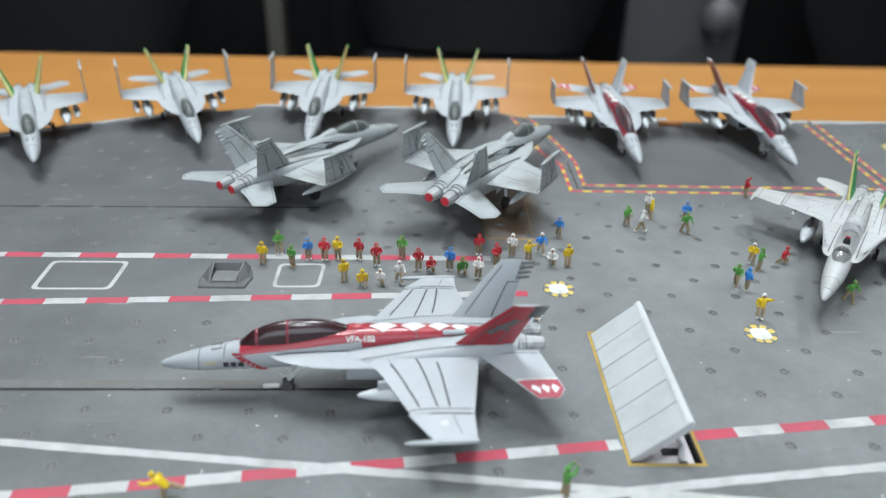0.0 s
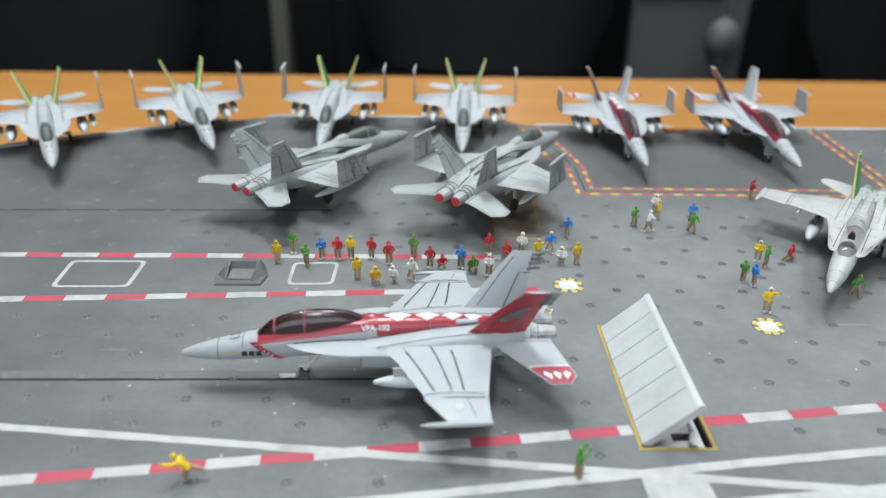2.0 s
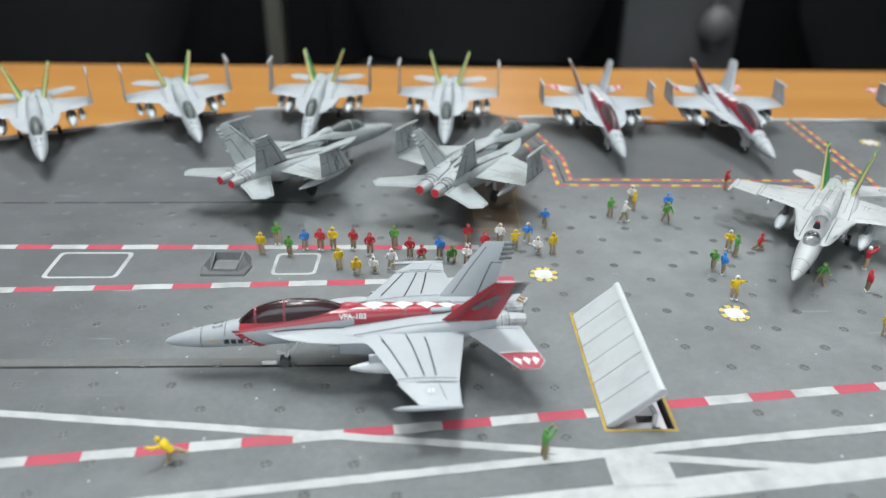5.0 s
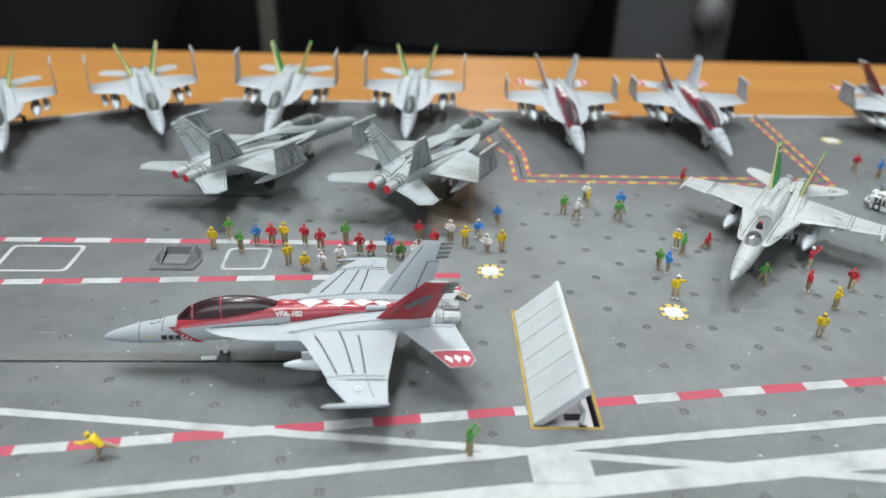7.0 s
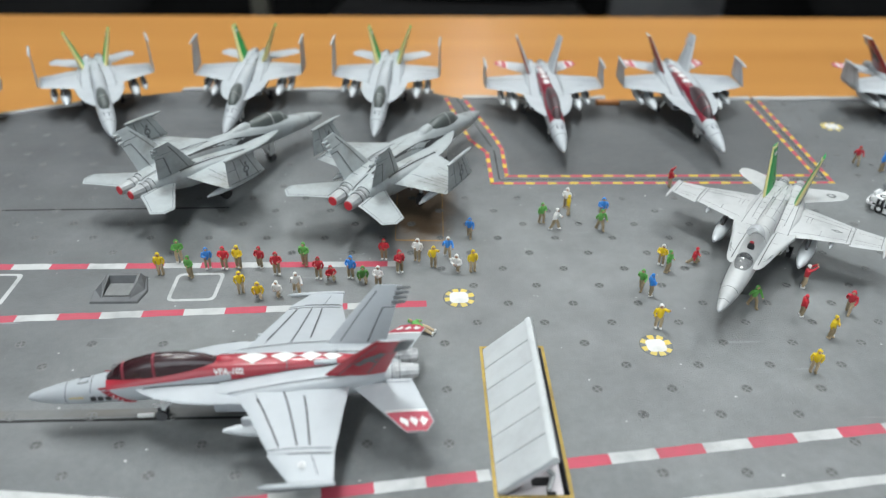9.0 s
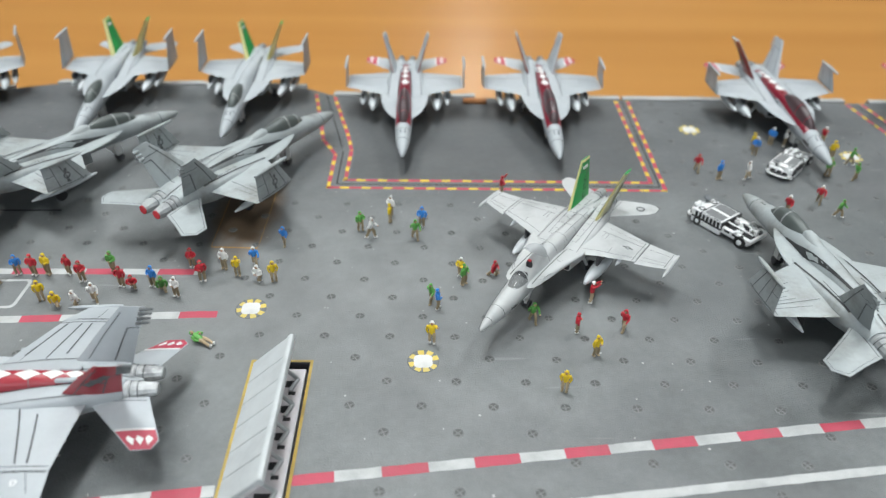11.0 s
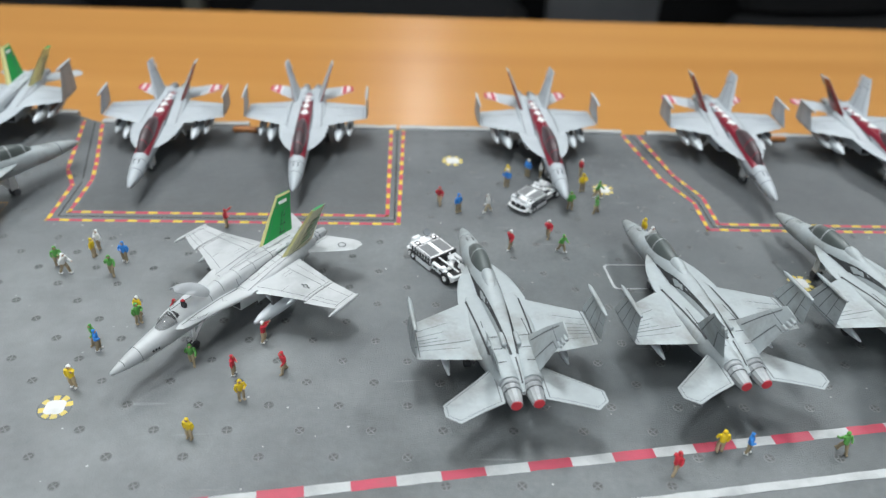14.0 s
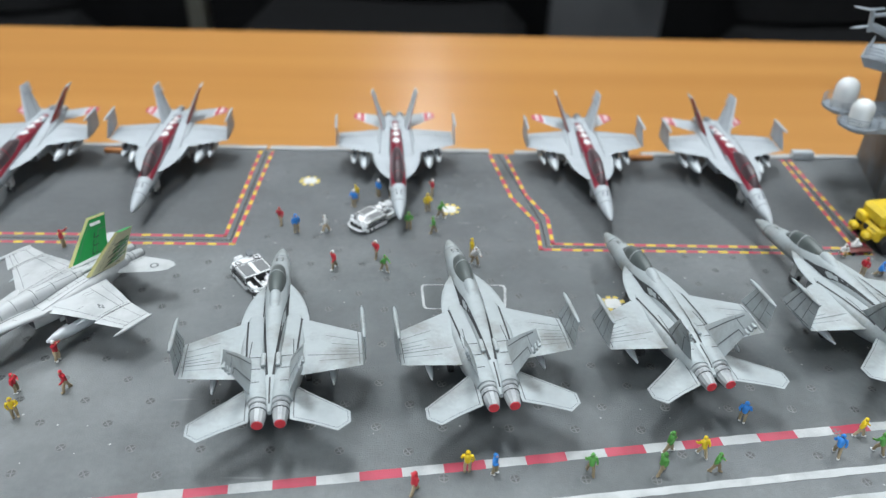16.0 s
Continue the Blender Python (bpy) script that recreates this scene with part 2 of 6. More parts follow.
M = {
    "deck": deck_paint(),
    "wood": wood(),
    "white": material("white_marking", (0.44, 0.45, 0.45), 0.55, vary=0.16, scale=500, stain=(0.25, 0.26, 0.26), stain_amount=0.7, stain_scale=160, bump=0.2, bump_scale=3500),
    "red": material("red_marking", (0.43, 0.05, 0.085), 0.55, vary=0.15, scale=700, stain=(0.3, 0.09, 0.1), stain_amount=0.5, stain_scale=160, bump=0.2, bump_scale=3500),
    "yellow": material("yellow_marking", (0.62, 0.42, 0.035), 0.55, vary=0.12, scale=700, stain=(0.35, 0.24, 0.05), stain_amount=0.5, stain_scale=200),
    "frame_grey": material("canopy_frame_grey", (0.3, 0.315, 0.315), 0.5, vary=0.2, scale=500),
    "nozzle_light": material("white_grey_nozzle", (0.5, 0.51, 0.52), 0.4, 0.2, vary=0.25, scale=900, stain=(0.1, 0.1, 0.105), stain_amount=0.8, stain_scale=420),
    "rust_bed": material("dull_rust_red_bed", (0.14, 0.04, 0.035), 0.6, vary=0.25, scale=600),
    "ring_grey": material("spot_outline_grey", (0.1, 0.104, 0.106), 0.55, vary=0.3, scale=600),
    "spot_white": material("spot_white_paint", (0.6, 0.6, 0.59), 0.55, vary=0.12, scale=600, stain=(0.35, 0.35, 0.34), stain_amount=0.6, stain_scale=300),
    "frame_yellow": material("dull_yellow_frame", (0.4, 0.27, 0.05), 0.55, vary=0.2, scale=500, stain=(0.16, 0.11, 0.04), stain_amount=0.75, stain_scale=180),
    "rust_block": material("rust_orange_block", (0.34, 0.13, 0.035), 0.55, vary=0.25, scale=700, stain=(0.12, 0.05, 0.02), stain_amount=0.6, stain_scale=300),
    "spot_yellow": material("spot_yellow_paint", (0.62, 0.47, 0.1), 0.55, vary=0.14, scale=700, stain=(0.4, 0.36, 0.2), stain_amount=0.6, stain_scale=300),
    "orange": material("hatch_line", (0.36, 0.2, 0.06), 0.6, vary=0.2, scale=500),
    "black": material("black_gap", (0.008, 0.008, 0.009), 0.7, vary=0.3),
    "cup": material("tie_down_iron", (0.088, 0.09, 0.091), 0.5, 0.2, vary=0.4, scale=900),
    "cup_rim": material("tie_down_rim", (0.15, 0.155, 0.155), 0.5, 0.1, vary=0.3, scale=900),
    "far_grey": material("pale_blue_grey_paint", (0.385, 0.412, 0.435), 0.45, vary=0.07, scale=500, stain=(0.27, 0.29, 0.31), stain_amount=0.35, stain_scale=130, bump=0.05),
    "grey": material("weathered_grey_paint", (0.345, 0.376, 0.384), 0.48, vary=0.12, scale=700, stain=(0.175, 0.168, 0.148), stain_amount=0.8, stain_scale=170, bump=0.05),
    "light_grey": material("light_grey_paint", (0.45, 0.462, 0.465), 0.45, vary=0.06, scale=500, stain=(0.25, 0.26, 0.26), stain_amount=0.6, stain_scale=150, bump=0.05),
    "panel": material("panel_line_wash", (0.035, 0.037, 0.04), 0.6, vary=0.5, scale=900),
    "panel_mid": material("mid_panel_wash", (0.12, 0.127, 0.132), 0.6, vary=0.6, scale=700),
    "panel_soft": material("soft_panel_wash", (0.15, 0.16, 0.17), 0.6, vary=0.5, scale=900),
    "dark_red": material("wine_red_paint", (0.21, 0.014, 0.03), 0.32, vary=0.15, scale=400, coat=0.3),
    "bright_red": material("glossy_red_paint", (0.35, 0.02, 0.035), 0.35, vary=0.12, scale=400, coat=0.3),
    "canopy_grey": material("painted_grey_canopy", (0.085, 0.098, 0.095), 0.4, vary=0.35, scale=260),
    "nozzle_pale": material("pale_steel_nozzle", (0.35, 0.365, 0.37), 0.45, 0.1, vary=0.2, scale=700, stain=(0.15, 0.15, 0.16), stain_amount=0.6, stain_scale=220),
    "radome": material("white_radome", (0.68, 0.69, 0.68), 0.4, vary=0.05, scale=200),
    "cover_red": material("red_exhaust_cover", (0.55, 0.03, 0.045), 0.45, vary=0.15, scale=900),
    "pure_white": material("white_paint", (0.7, 0.7, 0.69), 0.45, vary=0.05),
    "green_tail": material("green_tail_paint", (0.02, 0.28, 0.07), 0.4, vary=0.12, scale=600),
    "cream_tail": material("cream_tail_paint", (0.6, 0.56, 0.36), 0.45, vary=0.14, scale=600, stain=(0.3, 0.3, 0.2), stain_amount=0.5, stain_scale=500),
    "yellow_tail": material("cream_yellow_tail_paint", (0.74, 0.69, 0.33), 0.45, vary=0.12, scale=600),
    "canopy_row": material("dull_wine_grey_canopy", (0.07, 0.045, 0.05), 0.38, vary=0.3, scale=600),
    "canopy_wine": material("wine_tinted_canopy", (0.035, 0.012, 0.015), 0.27, vary=0.3, scale=900, coat=0.25),
    "lift_deck": material("lift_platform_paint", (0.095, 0.1, 0.103), 0.5, vary=0.2, scale=800, stain=(0.055, 0.058, 0.06), stain_amount=0.7, stain_scale=30, bump=0.25, bump_scale=3500),
    "track": material("catapult_track_steel", (0.13, 0.132, 0.13), 0.5, vary=0.2, scale=700, stain=(0.12, 0.1, 0.08), stain_amount=0.7, stain_scale=120),
    "khaki_pale": material("pale_khaki_trousers", (0.44, 0.34, 0.22), 0.6, vary=0.2, scale=1500),
    "letter_black": material("black_number_paint", (0.02, 0.02, 0.022), 0.5, vary=0.2),
    "nozzle": material("steel_nozzle", (0.34, 0.35, 0.36), 0.36, 0.5, vary=0.25, scale=700, stain=(0.12, 0.12, 0.125), stain_amount=0.7, stain_scale=240),
    "gear": material("gear_white", (0.5, 0.52, 0.53), 0.5, vary=0.1),
    "tyre": material("black_rubber", (0.02, 0.02, 0.021), 0.7, vary=0.3),
    "gear_tyre": material("grey_rubber", (0.07, 0.07, 0.075), 0.6, vary=0.3),
    "tank": material("tank_grey_white", (0.52, 0.55, 0.57), 0.4, vary=0.06, scale=500),
    "hood_grey": material("textured_hood_grey", (0.16, 0.165, 0.17), 0.5, 0.1, vary=0.35, scale=2500, bump=0.3, bump_scale=5000),
    "silver": material("bare_silver_paint", (0.9, 0.91, 0.92), 0.24, 0.2, vary=0.1, scale=800),
    "gun": material("dark_recess", (0.03, 0.03, 0.033), 0.6, 0.2, vary=0.3),
    "crane": material("yellow_machine_paint", (0.66, 0.46, 0.02), 0.42, vary=0.12, scale=500, stain=(0.25, 0.16, 0.02), stain_amount=0.6, stain_scale=300),
    "jbd": material("deflector_grey", (0.5, 0.525, 0.535), 0.5, vary=0.06, scale=400, stain=(0.3, 0.31, 0.32), stain_amount=0.45, stain_scale=130),
    "jbd_under": material("deflector_underside", (0.56, 0.53, 0.55), 0.55, vary=0.15, scale=500),
    "dome": material("dark_deck_grey", (0.11, 0.115, 0.12), 0.5, vary=0.2, scale=500, stain=(0.06, 0.06, 0.065), stain_amount=0.6, stain_scale=200),
    "rim": material("deck_edge_grey", (0.36, 0.365, 0.365), 0.6, vary=0.12, scale=300, stain=(0.22, 0.22, 0.22), stain_amount=0.5, stain_scale=150),
    "hull": material("hull_grey", (0.22, 0.235, 0.25), 0.5, vary=0.1, scale=200),
    # the island's grey, darkened for the tower's shade, with brown stains
    "island_wall": material("island_shaded_grey", (0.15, 0.165, 0.175), 0.55, vary=0.2, scale=250, stain=(0.13, 0.075, 0.045), stain_amount=0.75, stain_scale=110, bump=0.1),
    "island": material("island_grey", (0.27, 0.30, 0.33), 0.5, vary=0.1, scale=300, stain=(0.15, 0.16, 0.17), stain_amount=0.5, stain_scale=60),
    "khaki": material("khaki_trousers", (0.3, 0.23, 0.14), 0.6, vary=0.25, scale=1500),
    "skin": material("tan_face_paint", (0.42, 0.25, 0.16), 0.6, vary=0.1),
    "j_red": material("red_jersey", (0.52, 0.025, 0.04), 0.5, vary=0.2, scale=1500, object_vary=0.15),
    "j_yellow": material("yellow_jersey", (0.72, 0.5, 0.015), 0.5, vary=0.15, scale=1500, object_vary=0.1),
    "j_green": material("green_jersey", (0.09, 0.3, 0.06), 0.5, vary=0.2, scale=1500, object_vary=0.2),
    "j_blue": material("blue_jersey", (0.03, 0.22, 0.62), 0.5, vary=0.2, scale=1500, object_vary=0.15),
    "j_white": material("white_jersey", (0.75, 0.74, 0.72), 0.5, vary=0.12, scale=1500),
    "wall": material("dark_wall", (0.008, 0.008, 0.0088), 0.7, vary=0.3, scale=6, stain=(0.02, 0.02, 0.0215), stain_amount=0.6, stain_scale=3),
    "room": material("office_wall", (0.1, 0.1, 0.1), 0.7, vary=0.06, scale=3),
    "leather": material("black_leather", (0.006, 0.006, 0.0065), 0.6, vary=0.3, scale=60, bump=0.2, bump_scale=300),
    "cup_door": material("grey_door", (0.1, 0.1, 0.105), 0.45, vary=0.2, scale=8),
    "pale_panel": material("pale_grey_panel", (0.13, 0.127, 0.13), 0.5, vary=0.2, scale=12),
    "post": material("pale_post", (0.09, 0.086, 0.07), 0.5, vary=0.15, scale=30),
    "chrome": material("satin_chrome", (0.5, 0.5, 0.5), 0.3, 0.9, vary=0.1),
    "carpet": material("carpet", (0.08, 0.08, 0.09), 0.9, vary=0.3, scale=80),
    "ceiling": material("ceiling_board", (0.5, 0.5, 0.49), 0.8, vary=0.05, scale=20),
}


def clear_plastic(name, tint, cloud):
    m = bpy.data.materials.new(name)
    m.use_nodes = True
    n, l = m.node_tree.nodes, m.node_tree.links
    out = n["Material Output"]
    tr, gl, mix = n.new("ShaderNodeBsdfTransparent"), n.new("ShaderNodeBsdfGlossy"), n.new("ShaderNodeMixShader")
    df = n.new("ShaderNodeBsdfDiffuse")
    df.inputs["Color"].default_value = rgb(*tint)
    m2 = n.new("ShaderNodeMixShader")
    m2.inputs[0].default_value = cloud
    gl.inputs["Roughness"].default_value = 0.08
    mix.inputs[0].default_value = 0.1
    l.new(tr.outputs[0], mix.inputs[1])
    l.new(gl.outputs[0], mix.inputs[2])
    l.new(mix.outputs[0], m2.inputs[1])
    l.new(df.outputs[0], m2.inputs[2])
    l.new(m2.outputs[0], out.inputs["Surface"])
    return m


def glow(name, colour, strength):
    m = bpy.data.materials.new(name)
    m.use_nodes = True
    b = m.node_tree.nodes["Principled BSDF"]
    b.inputs["Emission Color"].default_value = rgb(*colour)
    b.inputs["Emission Strength"].default_value = strength
    return m


for dull in ("wall", "leather", "cup_door"):
    M[dull].node_tree.nodes["Principled BSDF"].inputs["Specular IOR Level"].default_value = 0.12
M["clear"] = clear_plastic("clear_canopy_plastic", (0.7, 0.72, 0.74), 0.42)
M["clear_smoke"] = clear_plastic("smoked_windscreen_plastic", (0.12, 0.125, 0.13), 0.45)
M["strip_glow"] = glow("lit_glass_strip", (1, 0.98, 0.95), 9.0)
M["day_glow"] = glow("unseen_sky_glow", (0.78, 0.9, 1.0), 2.5)
M["diffuser"] = glow("lamp_diffuser", (1, 0.98, 0.95), 6.0)

# ---- mesh helpers ----
def mesh_from(name, bm, mats, smooth=None):
    me = bpy.data.meshes.new(name)
    bmesh.ops.recalc_face_normals(bm, faces=bm.faces)
    bm.to_mesh(me)
    bm.free()
    for m in mats if isinstance(mats, (list, tuple)) else [mats]:
        me.materials.append(m)
    if smooth is not None:
        for p in me.polygons:
            p.use_smooth = True
        me.set_sharp_from_angle(angle=radians(smooth))
    return me


def part(name, bm, mats, parent=None, label="", smooth=None, scale=P, at=None):
    bmesh.ops.scale(bm, vec=(scale, scale, scale), verts=bm.verts)
    ob = new(name, mesh_from(name, bm, mats, smooth))
    ob.parent = parent
    if at is not None:
        ob.matrix_basis = at
    if label:
        tagged(ob, label)
    return ob


def empty(name, label, category, group="", at=None):
    ob = new(name)
    ob.empty_display_size = 0.005
    if at is not None:
        ob.matrix_basis = at
    return tagged(ob, label, category, group)


def box(bm, x0, x1, y0, y1, z0, z1, bevel=0.0, m=None, mat=0):
    r = bmesh.ops.create_cube(bm, size=1)
    vs = r["verts"]
    for v in vs:
        v.co = Vector(((x0 + x1) / 2 + v.co.x * (x1 - x0), (y0 + y1) / 2 + v.co.y * (y1 - y0), (z0 + z1) / 2 + v.co.z * (z1 - z0)))
        if m is not None:
            v.co = m @ v.co
    faces = list({f for v in vs for f in v.link_faces})
    for f in faces:
        f.material_index = mat
    if bevel:
        edges = list({e for v in vs for e in v.link_edges})
        res = bmesh.ops.bevel(bm, geom=edges, offset=bevel, segments=1, affect="EDGES")
        for f in res["faces"]:
            f.material_index = mat
    return faces


def tube(bm, a, b, r0, r1=None, n=10, mat=0, caps=True):
    a, b = Vector(a), Vector(b)
    r1 = r0 if r1 is None else r1
    d = b - a
    q = d.to_track_quat("Z", "Y").to_matrix()
    ring = []
    for c, r in ((a, r0), (b, r1)):
        ring.append([bm.verts.new(c + q @ Vector((r * math.cos(6.28319 * i / n), r * math.sin(6.28319 * i / n), 0))) for i in range(n)])
    for i in range(n):
        f = bm.faces.new((ring[0][i], ring[0][(i + 1) % n], ring[1][(i + 1) % n], ring[1][i]))
        f.material_index = mat
    if caps:
        for rg in (ring[0][::-1], ring[1]):
            bm.faces.new(rg).material_index = mat


def ball(bm, c, rx, ry, rz, u=10, v=7, mat=0, m=None):
    r = bmesh.ops.create_uvsphere(bm, u_segments=u, v_segments=v, radius=1)
    for w in r["verts"]:
        w.co = Vector((w.co.x * rx, w.co.y * ry, w.co.z * rz))
        if m is not None:
            w.co = m @ w.co
        w.co += Vector(c)
    for f in {f for w in r["verts"] for f in w.link_faces}:
        f.material_index = mat


def loft(bm, rings, mat=0, caps=True, pick=None):
    """Skin closed rings of points; pick(i, j) may give a face's material."""
    vs = [[bm.verts.new(p) for p in r] for r in rings]
    n = len(rings[0])
    for i in range(len(vs) - 1):
        for j in range(n):
            f = bm.faces.new((vs[i][j], vs[i][(j + 1) % n], vs[i + 1][(j + 1) % n], vs[i + 1][j]))
            f.material_index = pick(i, j) if pick else mat
    if caps:
        bm.faces.new(vs[0][::-1]).material_index = mat
        bm.faces.new(vs[-1]).material_index = mat


def sheet(bm, pts, z=0.0, mat=0):
    f = bm.faces.new([bm.verts.new((p[0], p[1], z)) for p in pts])
    f.material_index = mat
    if f.normal.z < 0:
        f.normal_flip()
    return f


def band(bm, a, b, width, z=0.0, mat=0):
    """A flat painted stroke from a to b."""
    a, b = Vector((a[0], a[1])), Vector((b[0], b[1]))
    d = (b - a).normalized()
    o = Vector((-d.y, d.x)) * width / 2
    n = max(1, min(160, int((b - a).length / 1.6)))
    rnd = random.Random(int(a.x * 31 + a.y * 17 + b.x * 7))
    rough = min(.07, width * .06)

    def side(sign):
        return [a.lerp(b, i / n) + o * sign * (1 + rnd.uniform(-rough, rough) / width * 2) for i in range(n + 1)]
    return sheet(bm, side(-1) + side(1)[::-1], z, mat)

# ---- the room and the table ----
TABLE_Z = -0.060
FLOOR_Z = -0.81


def slab(name, x0, x1, y0, y1, z0, z1, mat, label, category, bevel=0.0, kind="structure"):
    bm = bmesh.new()
    box(bm, x0, x1, y0, y1, z0, z1, bevel)
    return tagged(part(name, bm, mat, scale=1.0), label, category, kind=kind)


slab("floor", -3.2, 3.2, -2.6, 3.2, FLOOR_Z - 0.05, FLOOR_Z, M["carpet"], "dark grey office carpet floor", "floor")
slab("ceiling", -3.2, 3.2, -2.6, 3.2, CEILING_Z, CEILING_Z + 0.05, M["ceiling"], "white ceiling boards", "ceiling")
slab("wall_north", -3.2, 3.2, 1.9, 2.0, FLOOR_Z, CEILING_Z, M["wall"], "dark wall behind the table", "wall")
wx0, wx1, wz0, wz1 = WINDOW
bm = bmesh.new()
for x0, x1, z0, z1 in ((-3.2, wx0, FLOOR_Z, CEILING_Z), (wx1, 3.2, FLOOR_Z, CEILING_Z), (wx0, wx1, FLOOR_Z, wz0), (wx0, wx1, wz1, CEILING_Z)):
    box(bm, x0, x1, -2.6, -2.5, z0, z1)
tagged(part("wall_south", bm, M["room"], scale=1.0), "plain pale office wall with a wide window opening", "wall", kind="structure")
# unseen window, added to brighten the sides that face the camera
window = tagged(empty("window_2", "unseen wide office window in a pale frame, added as fill", "window"), kind="structure")
bm = bmesh.new()
for x0, x1, z0, z1 in ((wx0, wx0 + .05, wz0, wz1), (wx1 - .05, wx1, wz0, wz1), (wx0 + .05, wx1 - .05, wz0, wz0 + .05), (wx0 + .05, wx1 - .05, wz1 - .05, wz1), (-.425, -.375, wz0 + .05, wz1 - .05)):
    box(bm, x0, x1, -2.57, -2.53, z0, z1, .004)
part("window_frame", bm, M["ceiling"], window, scale=1.0)
slab("backdrop", wx0 - .8, wx1 + .8, -3.02, -3.0, wz0 - .6, wz1 + .8, M["day_glow"], "glowing pale panel outside the unseen window", "sky")
# unseen wall, made dark to hold back bounced light from the left
slab("wall_west", -3.2, -3.1, -2.5, 2.6, FLOOR_Z, CEILING_Z, M["wall"], "unseen west wall, dark to cut bounced light", "wall")
slab("wall_east", 3.1, 3.2, -2.5, 2.6, FLOOR_Z, CEILING_Z, M["room"], "plain pale office wall", "wall")

strip = empty("window_1", "narrow upright lit glass strip in the dark wall", "window")
tagged(strip, kind="structure")
bm = bmesh.new()
box(bm, 0.105, 0.19, 1.885, 1.898, 0.15, 1.7, .003)
part("window_frame", bm, M["gun"], strip, scale=1.0)
bm = bmesh.new()
box(bm, 0.112, 0.183, 1.880, 1.884, 0.16, 1.69)
part("pane", bm, M["strip_glow"], strip, scale=1.0)

for lx, ly, sx, sy, w in LAMPS:
    panel = empty("ceiling_panel_light", "white rectangular ceiling panel light, lit", "ceiling light", "ceiling lights", pose(lx, ly, CEILING_Z))
    bm = bmesh.new()
    box(bm, -sx / 2 - .02, sx / 2 + .02, -sy / 2 - .02, sy / 2 + .02, -.02, 0.0, .004)
    part("frame", bm, M["ceiling"], panel, scale=1.0)
    bm = bmesh.new()
    box(bm, -sx / 2, sx / 2, -sy / 2, sy / 2, -.026, -.021)
    part("diffuser", bm, M["diffuser"], panel, scale=1.0)

table = empty("table", "orange beech veneer meeting table with a straight far edge", "table", at=pose(0, 0.002, 0, 0, 0, -0.4))
bm = bmesh.new()
box(bm, -1.5, 1.7, -0.75, 0.465, TABLE_Z - 0.03, TABLE_Z, 0.003)
part("tabletop", bm, M["wood"], table, scale=1.0)
for x in (-1.35, 1.55):
    for y in (-0.65, 0.34):
        bm = bmesh.new()
        box(bm, x - .03, x + .03, y - .03, y + .03, FLOOR_Z, TABLE_Z - 0.03, .003)
        part("leg", bm, M["chrome"], table, scale=1.0)


def office_chair(x, y, turn, label):
    root = empty("office_chair", label, "chair", "chairs behind the table", pose(x, y, FLOOR_Z, 0, 0, turn))
    bm = bmesh.new()
    box(bm, -.25, .25, -.25, .25, .42, .51, .04)
    part("seat", bm, M["leather"], root, scale=1.0, smooth=40)
    bm = bmesh.new()
    rings = []
    for z, w, y0 in ((.52, .2, .22), (.62, .24, .25), (.85, .26, .28), (1.02, .24, .3), (1.1, .17, .31)):
        rings.append([Vector((w * math.cos(a) * (1 if abs(math.cos(a)) < .9 else 1), y0 + .045 * math.sin(a), z)) for a in [6.28319 * i / 16 for i in range(16)]])
    loft(bm, rings)
    part("backrest", bm, M["leather"], root, scale=1.0, smooth=60)
    bm = bmesh.new()
    tube(bm, (0, 0, .08), (0, 0, .42), .03)
    part("column", bm, M["chrome"], root, scale=1.0)
    for i in range(5):
        a = 6.28319 * i / 5
        bm = bmesh.new()
        tube(bm, (0, 0, .1), (.28 * math.cos(a), .28 * math.sin(a), .07), .022, .014)
        leg = part("foot", bm, M["chrome"], root, scale=1.0)
        bm = bmesh.new()
        ball(bm, (.28 * math.cos(a), .28 * math.sin(a), .03), .03, .03, .03)
        part("castor", bm, M["tyre"], leg, scale=1.0)
    return root


office_chair(-0.62, 1.05, 8, "black leather office chair behind the table")
office_chair(0.06, 1.2, -6, "black leather office chair behind the table")
office_chair(0.92, 1.1, 10, "black leather office chair behind the table")
# a dark cupboard with one grey door, and a pale post beside it
cup = empty("cupboard", "tall dark cupboard with one grey door", "cupboard", at=pose(0.2, 1.62, FLOOR_Z))
bm = bmesh.new()
box(bm, -.42, .95, 0, .26, 0, 1.25, .004)
part("body", bm, M["leather"], cup, scale=1.0)
bm = bmesh.new()
box(bm, .21, .455, -.02, -.002, .04, 1.2, .003)
door = part("door", bm, M["cup_door"], cup, scale=1.0)
bm = bmesh.new()
tube(bm, (.40, -.035, .5), (.40, -.035, .68), .008)
part("handle", bm, M["chrome"], door, scale=1.0)
bm = bmesh.new()
box(bm, .215, .40, -.03, -.021, .625, 1.0, .004)
part("upper_panel", bm, M["pale_panel"], door, scale=1.0)
# pale ball added on the door to draw its soft highlight
bm = bmesh.new()
ball(bm, (.397, -.05, .55), .036, .03, .04, 16, 10)
part("knob", bm, M["pale_panel"], door, scale=1.0, smooth=60)
slab("post", -.328, -.294, 1.5, 1.55, FLOOR_Z, 1.1, M["post"], "slim pale grey post behind the table", "post", .004, kind="")

# ---- the ship ----
DECK_EDGE = [(330, 178.6), (105, 180.0), (20, 181.2), (12, 185.8), (-14, 187), (-56, 187), (-66, 184), (-118, 160), (-330, 62)]
PIT = (17.6, 27.55, 52.5, 81.1)

